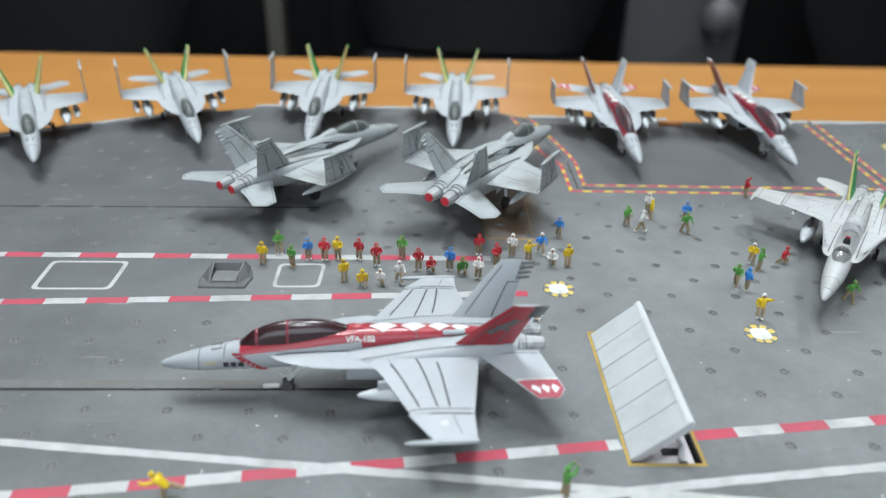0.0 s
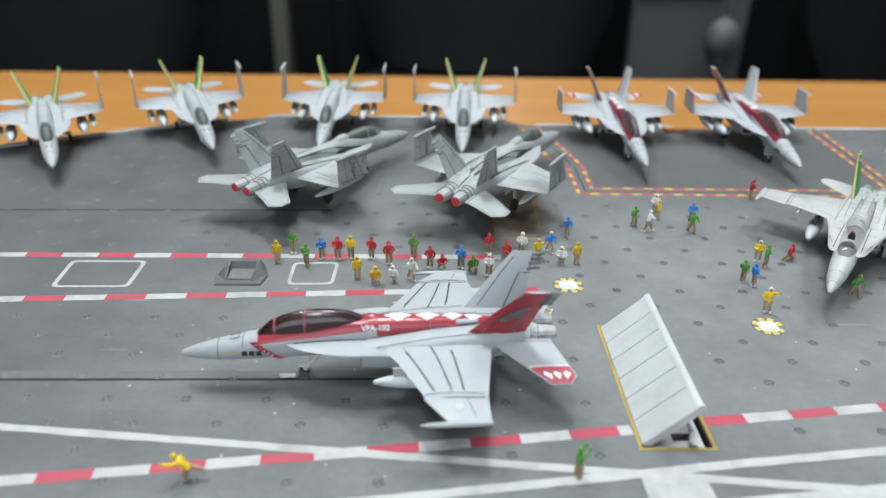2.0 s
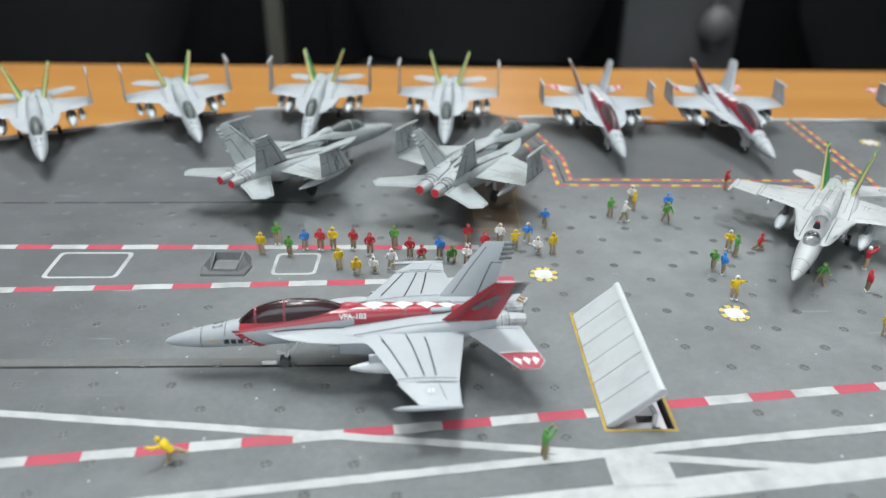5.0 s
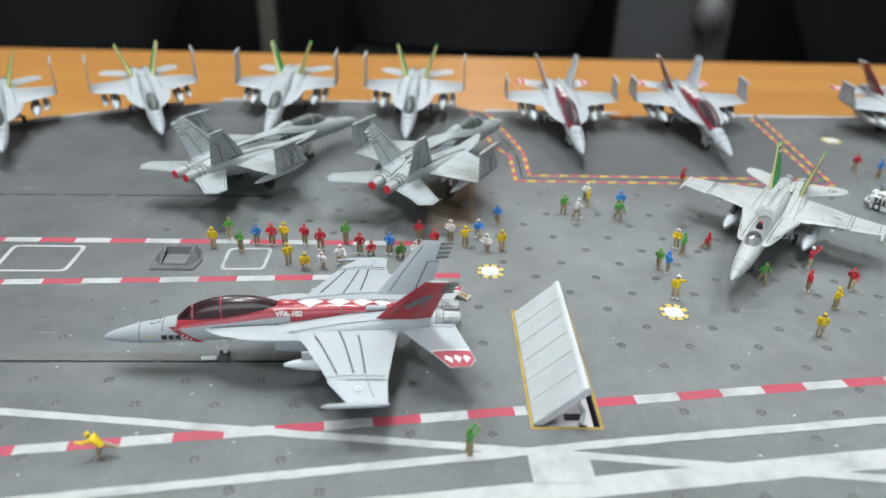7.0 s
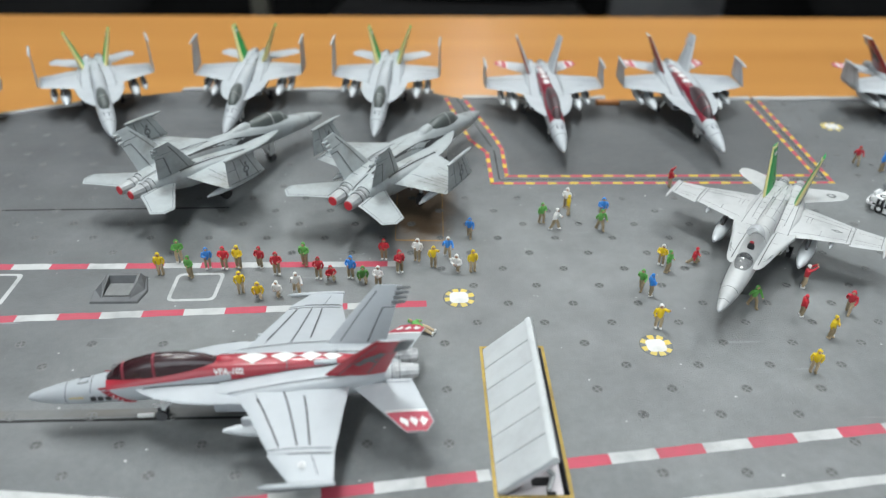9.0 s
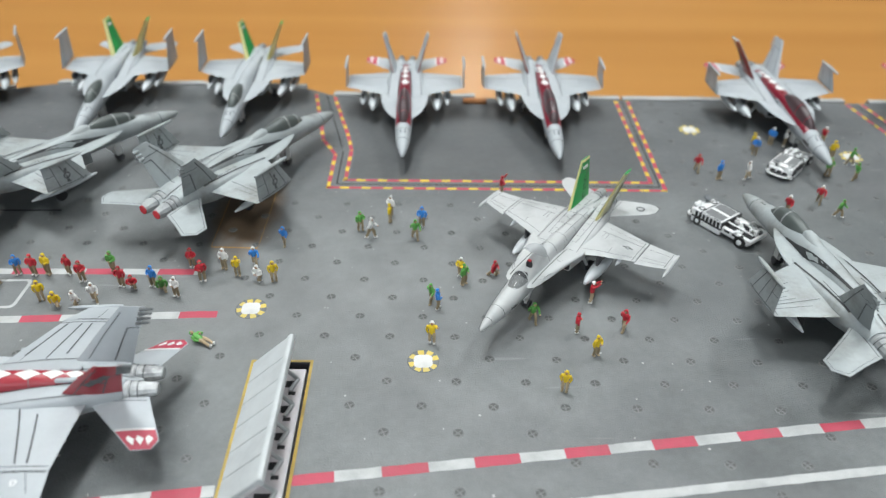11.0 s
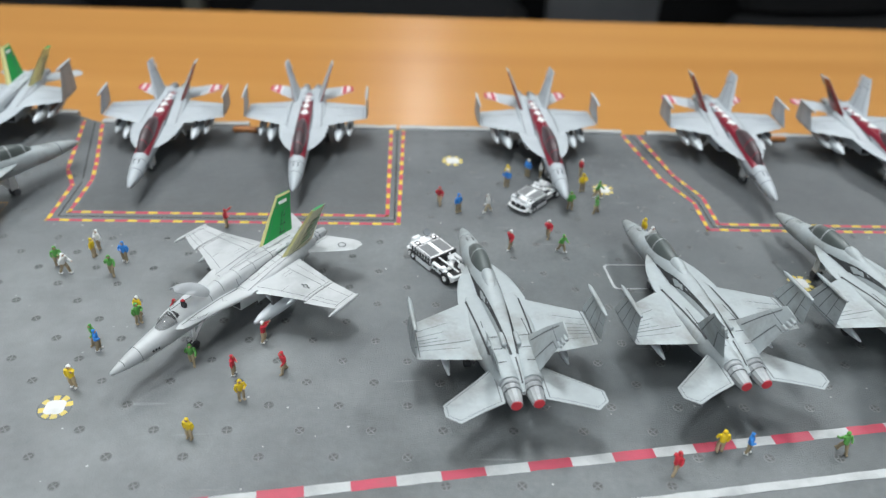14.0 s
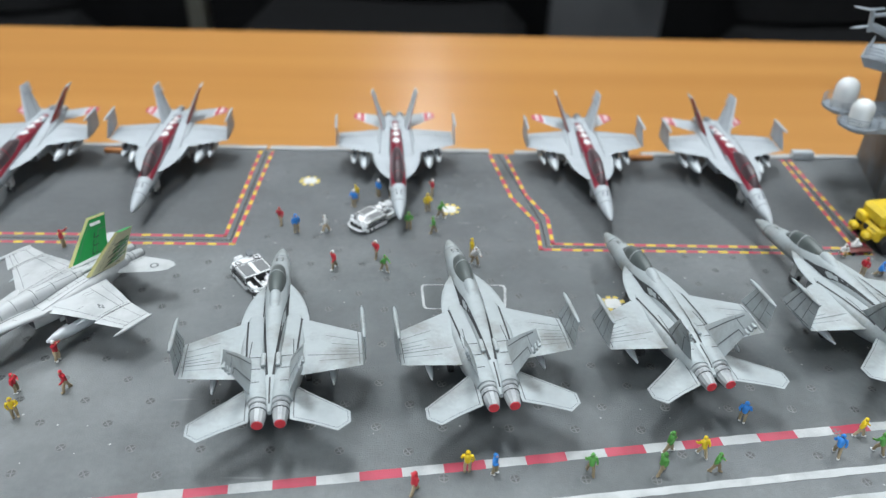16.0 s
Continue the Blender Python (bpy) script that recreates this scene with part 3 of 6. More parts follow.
bm = bmesh.new()
sheet(bm, [(-330, -60), (330, -60), (330, PIT[2]), (-330, PIT[2])])
sheet(bm, [(-330, PIT[2]), (PIT[0], PIT[2]), (PIT[0], PIT[3]), (-330, PIT[3])])
sheet(bm, [(PIT[1], PIT[2]), (330, PIT[2]), (330, PIT[3]), (PIT[1], PIT[3])])
sheet(bm, [(-330, PIT[3]), (330, PIT[3])] + DECK_EDGE[:-1] + [(-330, 81.2)])
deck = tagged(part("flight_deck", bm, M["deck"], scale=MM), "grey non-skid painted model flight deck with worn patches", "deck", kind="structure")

bm = bmesh.new()
outline = [(-330, -60), (330, -60)] + DECK_EDGE[:-1] + [(-330, 82)]
top = [Vector((x, y, -0.02)) for x, y in outline]
mid = [Vector((x, y, -3.0)) for x, y in outline]
low = [Vector((x * .98, (y - 60) * .8 + 56, -28)) for x, y in outline]
base = [Vector((x * .97, (y - 60) * .62 + 50, -60)) for x, y in outline]
for a, b in ((top, mid), (mid, low), (low, base)):
    for i in range(len(outline)):
        j = (i + 1) % len(outline)
        bm.faces.new([bm.verts.new(p) for p in (a[i], a[j], b[j], b[i])])
bmesh.ops.remove_doubles(bm, verts=bm.verts, dist=0.001)
tagged(part("ship_hull", bm, M["hull"], scale=MM), "grey painted hull of the ship model on the table", "ship model", kind="structure")

# pale rim along the far edge, in pieces
for a, b in (((-118, 160.4), (-66, 184.4)), ((-56, 187.4), (-14, 187.3)), ((-14, 187.3), (12, 186.1)), ((20, 181.4), (58, 180.7)), ((70, 180.6), (97, 180.2)), ((98, 180.2), (158, 179.7)),
             ((165, 179.6), (192, 179.5)), ((200, 179.4), (240, 179.2)), ((240, 179.4), (330, 178.9))):
    a, b = Vector((*a, 0)), Vector((*b, 0))
    d = (b - a).normalized()
    o = Vector((-d.y, d.x, 0))
    bm = bmesh.new()
    n = max(2, int((b - a).length / 4))
    rnd = random.Random(int(a.x) + 500)
    rings = []
    for i in range(n + 1):
        c = a.lerp(b, i / n)
        hi, top = 2.2 + rnd.uniform(-.35, .2), .38 + rnd.uniform(-.14, .12)
        rings.append([c + Vector((0, 0, -1.6)), c + Vector((0, 0, top)), c + o * hi + Vector((0, 0, top - .1)), c + o * hi + Vector((0, 0, -1.6))])
    loft(bm, rings)
    tagged(part("deck_edge_rim", bm, M["rim"], scale=MM), "pale grey worn rim along the deck edge", "trim", kind="structure")
bm = bmesh.new()
box(bm, 241.8, 247.6, 178.4, 180.7, 0, 2.2, .2)
tagged(part("deck_edge_locker", bm, M["far_grey"], scale=MM), "small pale grey box at the deck edge", "box")

for x, y, turn in ((57.8, 177.6, -2), (199.5, 177.4, 3)):
    bm = bmesh.new()
    box(bm, -3.1, 3.1, -.8, .8, 0, 1.2, .25)
    block = tagged(part("deck_edge_block", bm, M["rust_block"], scale=MM), "small rust-orange block lying on the deck", "block", "deck edge blocks")
    block.matrix_basis = pose(x * MM, y * MM, 0, 0, 0, turn)

# painted lines: one sheet of paint each, lying just above the deck
PAINT = 0.03


def paint(name, bm, mats, label, category="marking"):
    return tagged(part(name, bm, mats, scale=MM), label, category, kind="structure")


def dashed(name, a, b, width, period, phase, mats, label, share=0.5, z=PAINT):
    """A line whose colours alternate: the first colour from phase, then the second."""
    a, b = Vector((*a, 0)), Vector((*b, 0))
    n = (b - a).length
    d = (b - a).normalized()
    bm = bmesh.new()
    k = math.floor((0 - phase) / period) - 1
    while phase + k * period < n:
        s = phase + k * period
        for i, (u, v) in enumerate(((s, s + period * share), (s + period * share, s + period))):
            u, v = max(0, u), min(n, v)
            if v - u > 0.01:
                w = width * (1 + 0.04 * math.sin(11 * u))
                band(bm, a + d * u, a + d * v, w, z, i)
        k += 1
    return paint(name, bm, mats, label)


RW = [M["red"], M["white"]]
dashed("red_white_line", (-200, 103.4), (4, 104.0), 1.7, 13.3, 200 - 83.9, RW, "red and white dashed safety line on the deck", .5)
dashed("red_white_line", (-200, 82.4), (9.5, 92.2), 1.7, 13.33, 200 - 63.4, RW, "red and white dashed safety line on the deck", .5)
dashed("red_white_line", (-120, 39.6), (17.4, 56.3), 1.75, 13.1, 120 - 30.0 + .8, RW, "red and white dashed safety line on the deck", .5)
dashed("red_white_line", (27.5, 57.9), (330, 94.8), 1.75, 13.05, 38.4, RW, "red and white dashed safety line on the deck", .5)

for a, b, wide, layer in (((-160, 66), (92, 40.8), 1.3, 2), ((-130, 28.4), (30, 50.1), 1.4, 3), ((29.9, 50.1), (330, 86.3), 1.4, 3), ((-60, 31.7), (330, 81.2), 3.3, 1), ((20.45, 48.1), (20.65, 42.9), 7.9, 4), ((150, 60), (330, 38), 1.3, 2)):
    bm = bmesh.new()
    band(bm, a, b, wide, PAINT * layer)
    paint("white_landing_line", bm, M["white"], "worn white landing area line on the deck")


def outline_box(bm, pts, width, z, mat=0, r=1.2):
    """A closed stroke with rounded corners."""
    pts = [Vector(p) for p in pts]
    c = sum(pts, Vector((0, 0))) / len(pts)
    inner, outer = [], []
    n = len(pts)
    for i in range(n):
        p, a, b = pts[i], pts[i - 1], pts[(i + 1) % n]
        for k in range(4):
            t = k / 3
            q0, q1 = p + (a - p).normalized() * r, p + (b - p).normalized() * r
            q = (1 - t) ** 2 * q0 + 2 * t * (1 - t) * p + t ** 2 * q1
            outer.append(q)
            inner.append(c + (q - c) * (1 - width / (q - c).length * 1.15))
    vo, vi = [bm.verts.new((p.x, p.y, z)) for p in outer], [bm.verts.new((p.x, p.y, z)) for p in inner]
    m = len(vo)
    for i in range(m):
        bm.faces.new((vo[i], vo[(i + 1) % m], vi[(i + 1) % m], vi[i])).material_index = mat


for pts, w in (([(-74.6, 101.6), (-60.8, 101.7), (-60.9, 92.2), (-74.3, 92.0)], .75), ([(-34.2, 101.4), (-25.8, 101.6), (-26, 93.5), (-34.1, 93.3)], .65), ([(139.4, 119.6), (157.2, 119.6), (156.6, 111.6), (140.0, 111.4)], .45)):
    bm = bmesh.new()
    outline_box(bm, pts, w, PAINT)
    paint("white_outline_box", bm, M["white"], "white rounded outline box painted on the deck")

# lift borders in red and yellow dashes, two strokes each
RY = [M["red"], M["yellow"]]
for name, strokes in (("lift_border", [[(15.3, 182.2), (20.3, 156), (23.9, 149), (23.9, 134.2)], [(23.4, 134.2), (98.3, 133.9)], [(97.9, 133.9), (99.0, 179.8)]]),
                      ("lift_border", [[(20.4, 180.6), (26.0, 158.6), (27.5, 151), (27.3, 137.2)], [(26.8, 137.4), (95.8, 137.2)], [(95.4, 137.0), (95.8, 179.8)]]),
                      ("lift_border", [[(158.0, 179.4), (161.8, 156), (166.6, 144.2), (166.2, 132.6)], [(165.7, 132.9), (241.4, 132.3)], [(241.4, 134.3), (240.7, 178.4)]]),
                      ("lift_border", [[(162.3, 179.2), (165.5, 157.3), (169.5, 146.7), (169.2, 135.0)], [(168.7, 135.2), (238.3, 134.6)], [(238.0, 134.2), (238.8, 178.4)]])):
    for stroke in strokes:
        for a, b in zip(stroke, stroke[1:]):
            dashed(name, a, b, .85, 4.7, 0.3, RY, "red and yellow dashed border of the aircraft lift", .58)
SEAMS = []
for a, b in (((18.2, 181.6), (25.2, 152)), ((25.6, 150.5), (25.6, 135.7)), ((25.6, 135.7), (97, 135.4)), ((97, 135.4), (97.4, 180)), ((160.3, 179.5), (167.6, 145)), ((167.7, 145), (167.7, 134)), ((167.7, 134), (239.6, 133.4)), ((239.6, 133.6), (239.8, 178.6))):
    SEAMS.append((a, b, .28))
for a, b in (((-330, 64.0), (-6, 66.9)), ((-330, 120), (-30, 124.4))):
    SEAMS.append((a, b, .5))
for a, b, wide in SEAMS:
    bm = bmesh.new()
    band(bm, a, b, wide, PAINT)
    paint("deck_seam", bm, M["black"], "narrow dark seam in the deck", "seam")

for pts in ([(21.8, 180.6), (27.2, 158), (28.4, 150), (28.2, 138.2), (94.8, 138.0), (95.0, 179.4)], [(163.1, 179.0), (166.4, 157.3), (170.4, 146.7), (170.1, 136.0), (237.2, 135.4), (237.9, 178.2)]):
    bm = bmesh.new()
    sheet(bm, pts[::-1], .012)
    paint("lift_platform", bm, M["lift_deck"], "dark smooth grey aircraft lift platform flush with the deck", "lift")
bm = bmesh.new()
band(bm, (-330, 65.3), (-6, 68.2), 1.5, .015)
paint("catapult_track", bm, M["track"], "pale worn steel catapult track strip", "track")

# the hatch with an ochre outline
bm = bmesh.new()
outline_box(bm, [(3.6, 141), (13.2, 141), (12.9, 111.4), (3.7, 111.7)], .35, PAINT, r=.3)
paint("hatch_outline", bm, M["orange"], "worn ochre outline of a deck hatch")

# landing spots
def landing_spot(x, y, r=2.6):
    root = empty("landing_spot", "round deck spot, white with yellow and black edge blocks", "marking", "deck spots", pose(x * MM, y * MM, 0))
    for name, size, mat, layer in (("ring", 1.04, "ring_grey", 1.0), ("ring_fill", .97, "cup_rim", 1.5)):
        bm = bmesh.new()
        sheet(bm, [(r * size * math.cos(6.28319 * i / 28), r * size * math.sin(6.28319 * i / 28)) for i in range(28)], PAINT * layer)
        part(name, bm, M[mat], root, scale=MM)
    for i in range(8):
        bm = bmesh.new()
        a = 6.28319 * (i + .35 + .12 * math.sin(5 * i + x)) / 8
        m = Matrix.Rotation(a, 2)
        k = 1 + .05 * math.sin(7 * i + x)
        sheet(bm, [m @ Vector(q) for q in ((r * .55, -.36), (r * .8 * k, -.52), (r * .98 * k, -.5), (r * 1.0 * k, .48), (r * .82 * k, .54), (r * .55, .36))], PAINT * 2)
        part("block", bm, M["spot_yellow"], root, scale=MM)
    bm = bmesh.new()
    sheet(bm, [(r * (.66 + .06 * math.cos(4 * 6.28319 * i / 24 + 3)) * math.cos(6.28319 * i / 24), r * (.64 + .06 * math.cos(4 * 6.28319 * i / 24 + 3)) * math.sin(6.28319 * i / 24)) for i in range(24)], PAINT * 3)
    part("centre", bm, M["spot_white"], root, scale=MM)


for spot in ((15.0, 93.7, 2.6), (45.2, 80.9, 2.5), (111.2, 163.1, 2.6), (146.2, 149.8, 2.6), (178.4, 113.6, 2.6)):
    landing_spot(*spot)

# ---- the jet blast deflector, raised over its pit ----
pit = empty("jet_blast_deflector", "raised pale grey jet blast deflector over an open pit", "blast deflector")
bm = bmesh.new()
x0, x1, y0, y1 = PIT
for a, b, c, d in ((x0, x0 + .42, y0, y1), (x1 - .45, x1, y0, y1), (x0 + .42, x1 - .45, y0, y0 + .4), (x0 + .42, x1 - .45, y1 - .4, y1)):
    box(bm, a, b, c, d, -.3, .06)
part("frame", bm, M["frame_yellow"], pit, "yellow painted frame", scale=MM)
bm = bmesh.new()
box(bm, x0 + .5, x1 - .5, y0 + .5, y1 - .5, -2.6, -2.3)
part("pit_floor", bm, M["gun"], pit, scale=MM)
bm = bmesh.new()
box(bm, x0 + .6, x1 - 1.05, y0 + 1.0, y1 - 1.2, -2.3, -.7, .15)
part("hinge_bed", bm, M["jbd_under"], pit, scale=MM)
bm = bmesh.new()
for a, b, c, d in ((x0 + .4, x0 + .6, y0 + .4, y1 - .4), (x1 - .6, x1 - .4, y0 + .4, y1 - .4), (x0 + .6, x1 - .6, y0 + .4, y0 + .55), (x0 + .6, x1 - .6, y1 - .55, y1 - .4)):
    box(bm, a, b, c, d, -2.4, -.05)
part("pit_wall", bm, M["gun"], pit, scale=MM)
hinge, crest = Vector((18.0, 0, .1)), Vector((24.7, 0, 6.35))
slope = (crest - hinge).normalized()
normal = Vector((-slope.z, 0, slope.x))
N_PANELS = 6
for i in range(N_PANELS):
    ya, yb = 53.4 + 27.0 * i / N_PANELS + .05, 53.4 + 27.0 * (i + 1) / N_PANELS - .05
    bm = bmesh.new()
    quad = [hinge, crest, crest - normal * .75, hinge - normal * .75]
    loft(bm, [[q + Vector((0, ya, 0)) for q in quad], [q + Vector((0, yb, 0)) for q in quad]])
    bmesh.ops.bevel(bm, geom=bm.edges[:], offset=.09, segments=1, affect="EDGES")
    part("panel", bm, M["jbd"], pit, scale=MM)
bm = bmesh.new()
quad = [hinge - normal * .78 + slope * .3, crest - normal * .78 - slope * .2, crest - normal * 1.15 - slope * .3, hinge - normal * 1.1 + slope * .5]
loft(bm, [[q + Vector((0, 53.5, 0)) for q in quad], [q + Vector((0, 80.3, 0)) for q in quad]])
part("backing", bm, M["jbd_under"], pit, scale=MM)
bm = bmesh.new()
lip = [crest + normal * .1 - slope * .75, crest + normal * .1 - slope * .1, crest + slope * .2 - normal * .2, crest + slope * .15 - normal * .75, crest - slope * .2 - normal * 1.0, crest - slope * .8 - normal * .95]
loft(bm, [[q + Vector((0, y, 0)) for q in lip] for y in (53.4, 60, 67, 74, 80.4)])
part("lip", bm, M["jbd"], pit, "pale rounded upper lip", smooth=50, scale=MM)
for i in range(5):
    y = 55.6 + 5.2 * i
    knee = Vector((25.5, y + .9, -.4))
    for name, a, b, ra, rb in (("strut", crest - slope * 3.0 - normal * .95 + Vector((0, y + .1, 0)), knee, .3, .34), ("strut_foot", knee, Vector((24.6, y - 1.5, -.45)), .36, .3)):
        bm = bmesh.new()
        tube(bm, a, b, ra, rb, 8)
        part(name, bm, M["jbd"], pit, smooth=50, scale=MM)
    # thin dark sheets on the bed draw the struts' black shade
    bm = bmesh.new()
    box(bm, 22.6, 25.0, y - .6, y + .75, -.72, -.66)
    box(bm, 24.4, 25.5, y - 2.2, y - 1.5, -.72, -.665)
    part("recess", bm, M["gun"], pit, "dark flat patch drawing the shade under the strut", scale=MM)

# ---- the low catapult control station: a sunken box between sloping cheeks ----
dome = empty("catapult_control_station", "low dark grey control station with sloping cheeks", "control station", at=pose(-42.4 * MM, 96.4 * MM, 0) @ Matrix.Diagonal((.84, .95, .9, 1)))
bm = bmesh.new()
foot = [(-4.9, -3.7), (4.6, -3.7), (5.5, -.2), (4.0, 4.2), (-4.2, 4.2), (-5.5, -.2)]
loft(bm, [[Vector((x, y, 0)) for x, y in foot], [Vector((x * .97, y * .97, .35)) for x, y in foot], [Vector((x * .93, y * .93, .45)) for x, y in foot]])
part("plinth", bm, M["dome"], dome, scale=MM)
for side in (1, -1):
    bm = bmesh.new()
    pts = [(2.7, -3.0, .4), (5.0, -.3, .4), (3.9, 3.7, .4), (2.9, 3.3, .4)]
    tops = [(2.75, -1.2, 1.0), (3.5, .4, 1.9), (3.3, 2.9, 2.1), (2.8, 2.7, 2.1)]
    loft(bm, [[Vector((x * side, y, zz)) for x, y, zz in pts], [Vector((x * side, y, zz)) for x, y, zz in tops]])
    part("cheek", bm, M["dome"], dome, scale=MM)
bm = bmesh.new()
loft(bm, [[Vector(p) for p in ((-2.9, 1.6, .4), (2.9, 1.6, .4), (2.9, 3.6, .4), (-2.9, 3.6, .4))], [Vector(p) for p in ((-2.8, 2.2, 2.0), (2.8, 2.2, 2.0), (2.8, 2.9, 2.0), (-2.8, 2.9, 2.0))]])
part("back_wall", bm, M["dome"], dome, scale=MM)
bm = bmesh.new()
box(bm, -2.5, 2.5, -2.2, 1.5, .4, .75, .12)
part("sunken_panel", bm, M["cup_rim"], dome, scale=MM)

# ---- tie-down cups sunk all over the deck ----
def cup_mesh():
    bm = bmesh.new()
    n, r = 10, .78
    sheet(bm, [(r * math.cos(6.28319 * i / n), r * math.sin(6.28319 * i / n)) for i in range(n)], .012, 0)
    for i in range(n):
        a, b = 6.28319 * i / n, 6.28319 * (i + 1) / n
        q = [(r * 1.12 * math.cos(a), r * 1.12 * math.sin(a), .012), (r * 1.12 * math.cos(b), r * 1.12 * math.sin(b), .012), (r * .92 * math.cos(b), r * .92 * math.sin(b), .07), (r * .92 * math.cos(a), r * .92 * math.sin(a), .07)]
        bm.faces.new([bm.verts.new(p) for p in q]).material_index = 1
    for k in (0.4, 1.97):
        box(bm, -.72, .72, -.09, .09, .015, .06, m=Matrix.Rotation(k, 4, "Z"), mat=1)
    bmesh.ops.scale(bm, vec=(MM, MM, MM), verts=bm.verts)
    return mesh_from("tie_down", bm, [M["cup"], M["cup_rim"]])


def free_of_paint(x, y):
    if PIT[0] - 1.5 < x < PIT[1] + 1.5 and PIT[2] - 1.5 < y < PIT[3] + 1.5:
        return False
    if x < 11 and 84 < y < 106.5:
        return False
    if (22 < x < 100 or 166 < x < 238) and 131 < y < 140:
        return False
    if (20 + (183 - y) * .15 < x < 97 or 162 + (181 - y) * .15 < x < 238) and y > 137:
        return False
    if abs(y - (55.6 + .124 * x)) < 1.8 or abs(y - (46.1 + .125 * x)) < 1.6 or -9.2 < y - (46.1 + .125 * x) < -3.6 or abs(y - (50 - .1 * x)) < 1.4:
        return False
    return all((x - a) ** 2 + (y - b) ** 2 > 12 for a, b in ((15, 93.7), (44.9, 80.9), (111.2, 163.1), (146.2, 149.8), (178.4, 113.6)))


def tie_downs():
    one = cup_mesh()
    near, far = [], []
    for j in range(-7, 22):
        for i in range(-16, 23):
            x = 34.1 + 10.92 * i + (5.4 if j % 2 else 0)
            y = 71.5 + 5.1 * j - .012 * (x - 34)
            edge = 186 if x > -56 else 187 + (x + 56) * .43
            if y < edge - 4 and free_of_paint(x, y):
                (near if 40 < y < 104 and -70 < x < 215 else far).append((x, y))
    near.sort(key=lambda p: p[1])
    for x, y in near[:300]:
        ob = new("tie_down", one)
        ob.parent = deck
        ob.matrix_basis = pose(x * MM, y * MM, 0, 0, 0, 23 * math.sin(x * y))
    bm = bmesh.new()
    for x, y in near[300:] + far:
        k = len(bm.verts)
        bm.from_mesh(one)
        bm.verts.ensure_lookup_table()
        for v in bm.verts[k:]:
            v.co += Vector((x * MM, y * MM, 0))
    me = bpy.data.meshes.new("tie_downs")
    bm.to_mesh(me)
    bm.free()
    for m in one.materials:
        me.materials.append(m)
    rest = new("tie_downs", me)
    rest.parent = deck
    tagged(rest, kind="stuff")

# ---- jets: lengths in metres of the real aircraft, nose at station 0, x forward ----
X0 = 9.6
SEGS = 20


def hull_ring(s, y0, z0, w, hu, hd, e=2.0, n=SEGS):
    pts = []
    for i in range(n):
        a = 2 * math.pi * (i + 0.5) / n
        c, d = math.cos(a), math.sin(a)
        y = y0 + w * math.copysign(abs(c) ** (2 / e), c)
        z = z0 + (hu if d > 0 else hd) * math.copysign(abs(d) ** (2 / e), d)
        pts.append(Vector((X0 - s, y, z)))
    return pts


BODY = [(0.0, 1.80, .07, .07, .07, 2), (0.12, 1.81, .16, .16, .16, 2), (0.6, 1.84, .30, .31, .30, 2), (1.4, 1.91, .47, .47, .45, 2), (2.2, 1.98, .58, .57, .54, 2),
        (3.2, 2.06, .64, .68, .58, 2.1), (3.6, 2.09, .655, .74, .6, 2.15), (4.0, 2.12, .67, .80, .62, 2.2), (5.2, 2.2, .69, .90, .68, 2.3), (6.6, 2.3, .70, .98, .76, 2.2),
        (7.6, 2.35, .64, 1.06, .84, 2.1), (9.0, 2.4, .6, .98, .88, 2.8), (11.0, 2.45, .55, .86, .88, 3.0), (12.8, 2.5, .47, .72, .78, 3.0), (14.4, 2.5, .36, .54, .6, 2.6),
        (15.5, 2.5, .24, .38, .42, 2.2), (16.4, 2.5, .1, .12, .14, 2)]
NACELLE = [(8.3, .98, 2.08, .46, .5, .58, 6), (9.6, .98, 2.12, .62, .58, .64, 5), (11.5, .92, 2.24, .76, .68, .74, 3.5), (13.5, .76, 2.36, .74, .68, .74, 3), (14.9, .6, 2.44, .6, .6, .62, 2.4), (15.7, .54, 2.46, .54, .54, .54, 2)]


def section_at(table, s):
    for a, b in zip(table, table[1:]):
        if a[0] <= s <= b[0]:
            k = (s - a[0]) / (b[0] - a[0])
            return [p + (q - p) * k for p, q in zip(a, b)]
    return list(table[-1])


def top_of(s, y):
    """Height of the body's skin at a station and an offset from the middle."""
    _, z0, w, hu, hd, e = section_at(BODY, s)
    k = abs(y) / w
    z = z0 + hu * (1 - k ** e) ** (1 / e) if k < 0.98 else 0.0
    if 8.3 <= s <= 15.7:
        _, yn, zn, wn, hun, _, en = section_at(NACELLE, s)
        k = abs(abs(y) - yn) / wn
        if k < 0.98:
            z = max(z, zn + hun * (1 - k ** en) ** (1 / en))
    return z or z0


def side_of(s, z):
    """Half width of the body's skin at a station and a height."""
    _, z0, w, hu, hd, e = section_at(BODY, s)
    k = min(1.0, abs(z - z0) / (hu if z > z0 else hd))
    return w * (1 - k ** e) ** (1 / e)


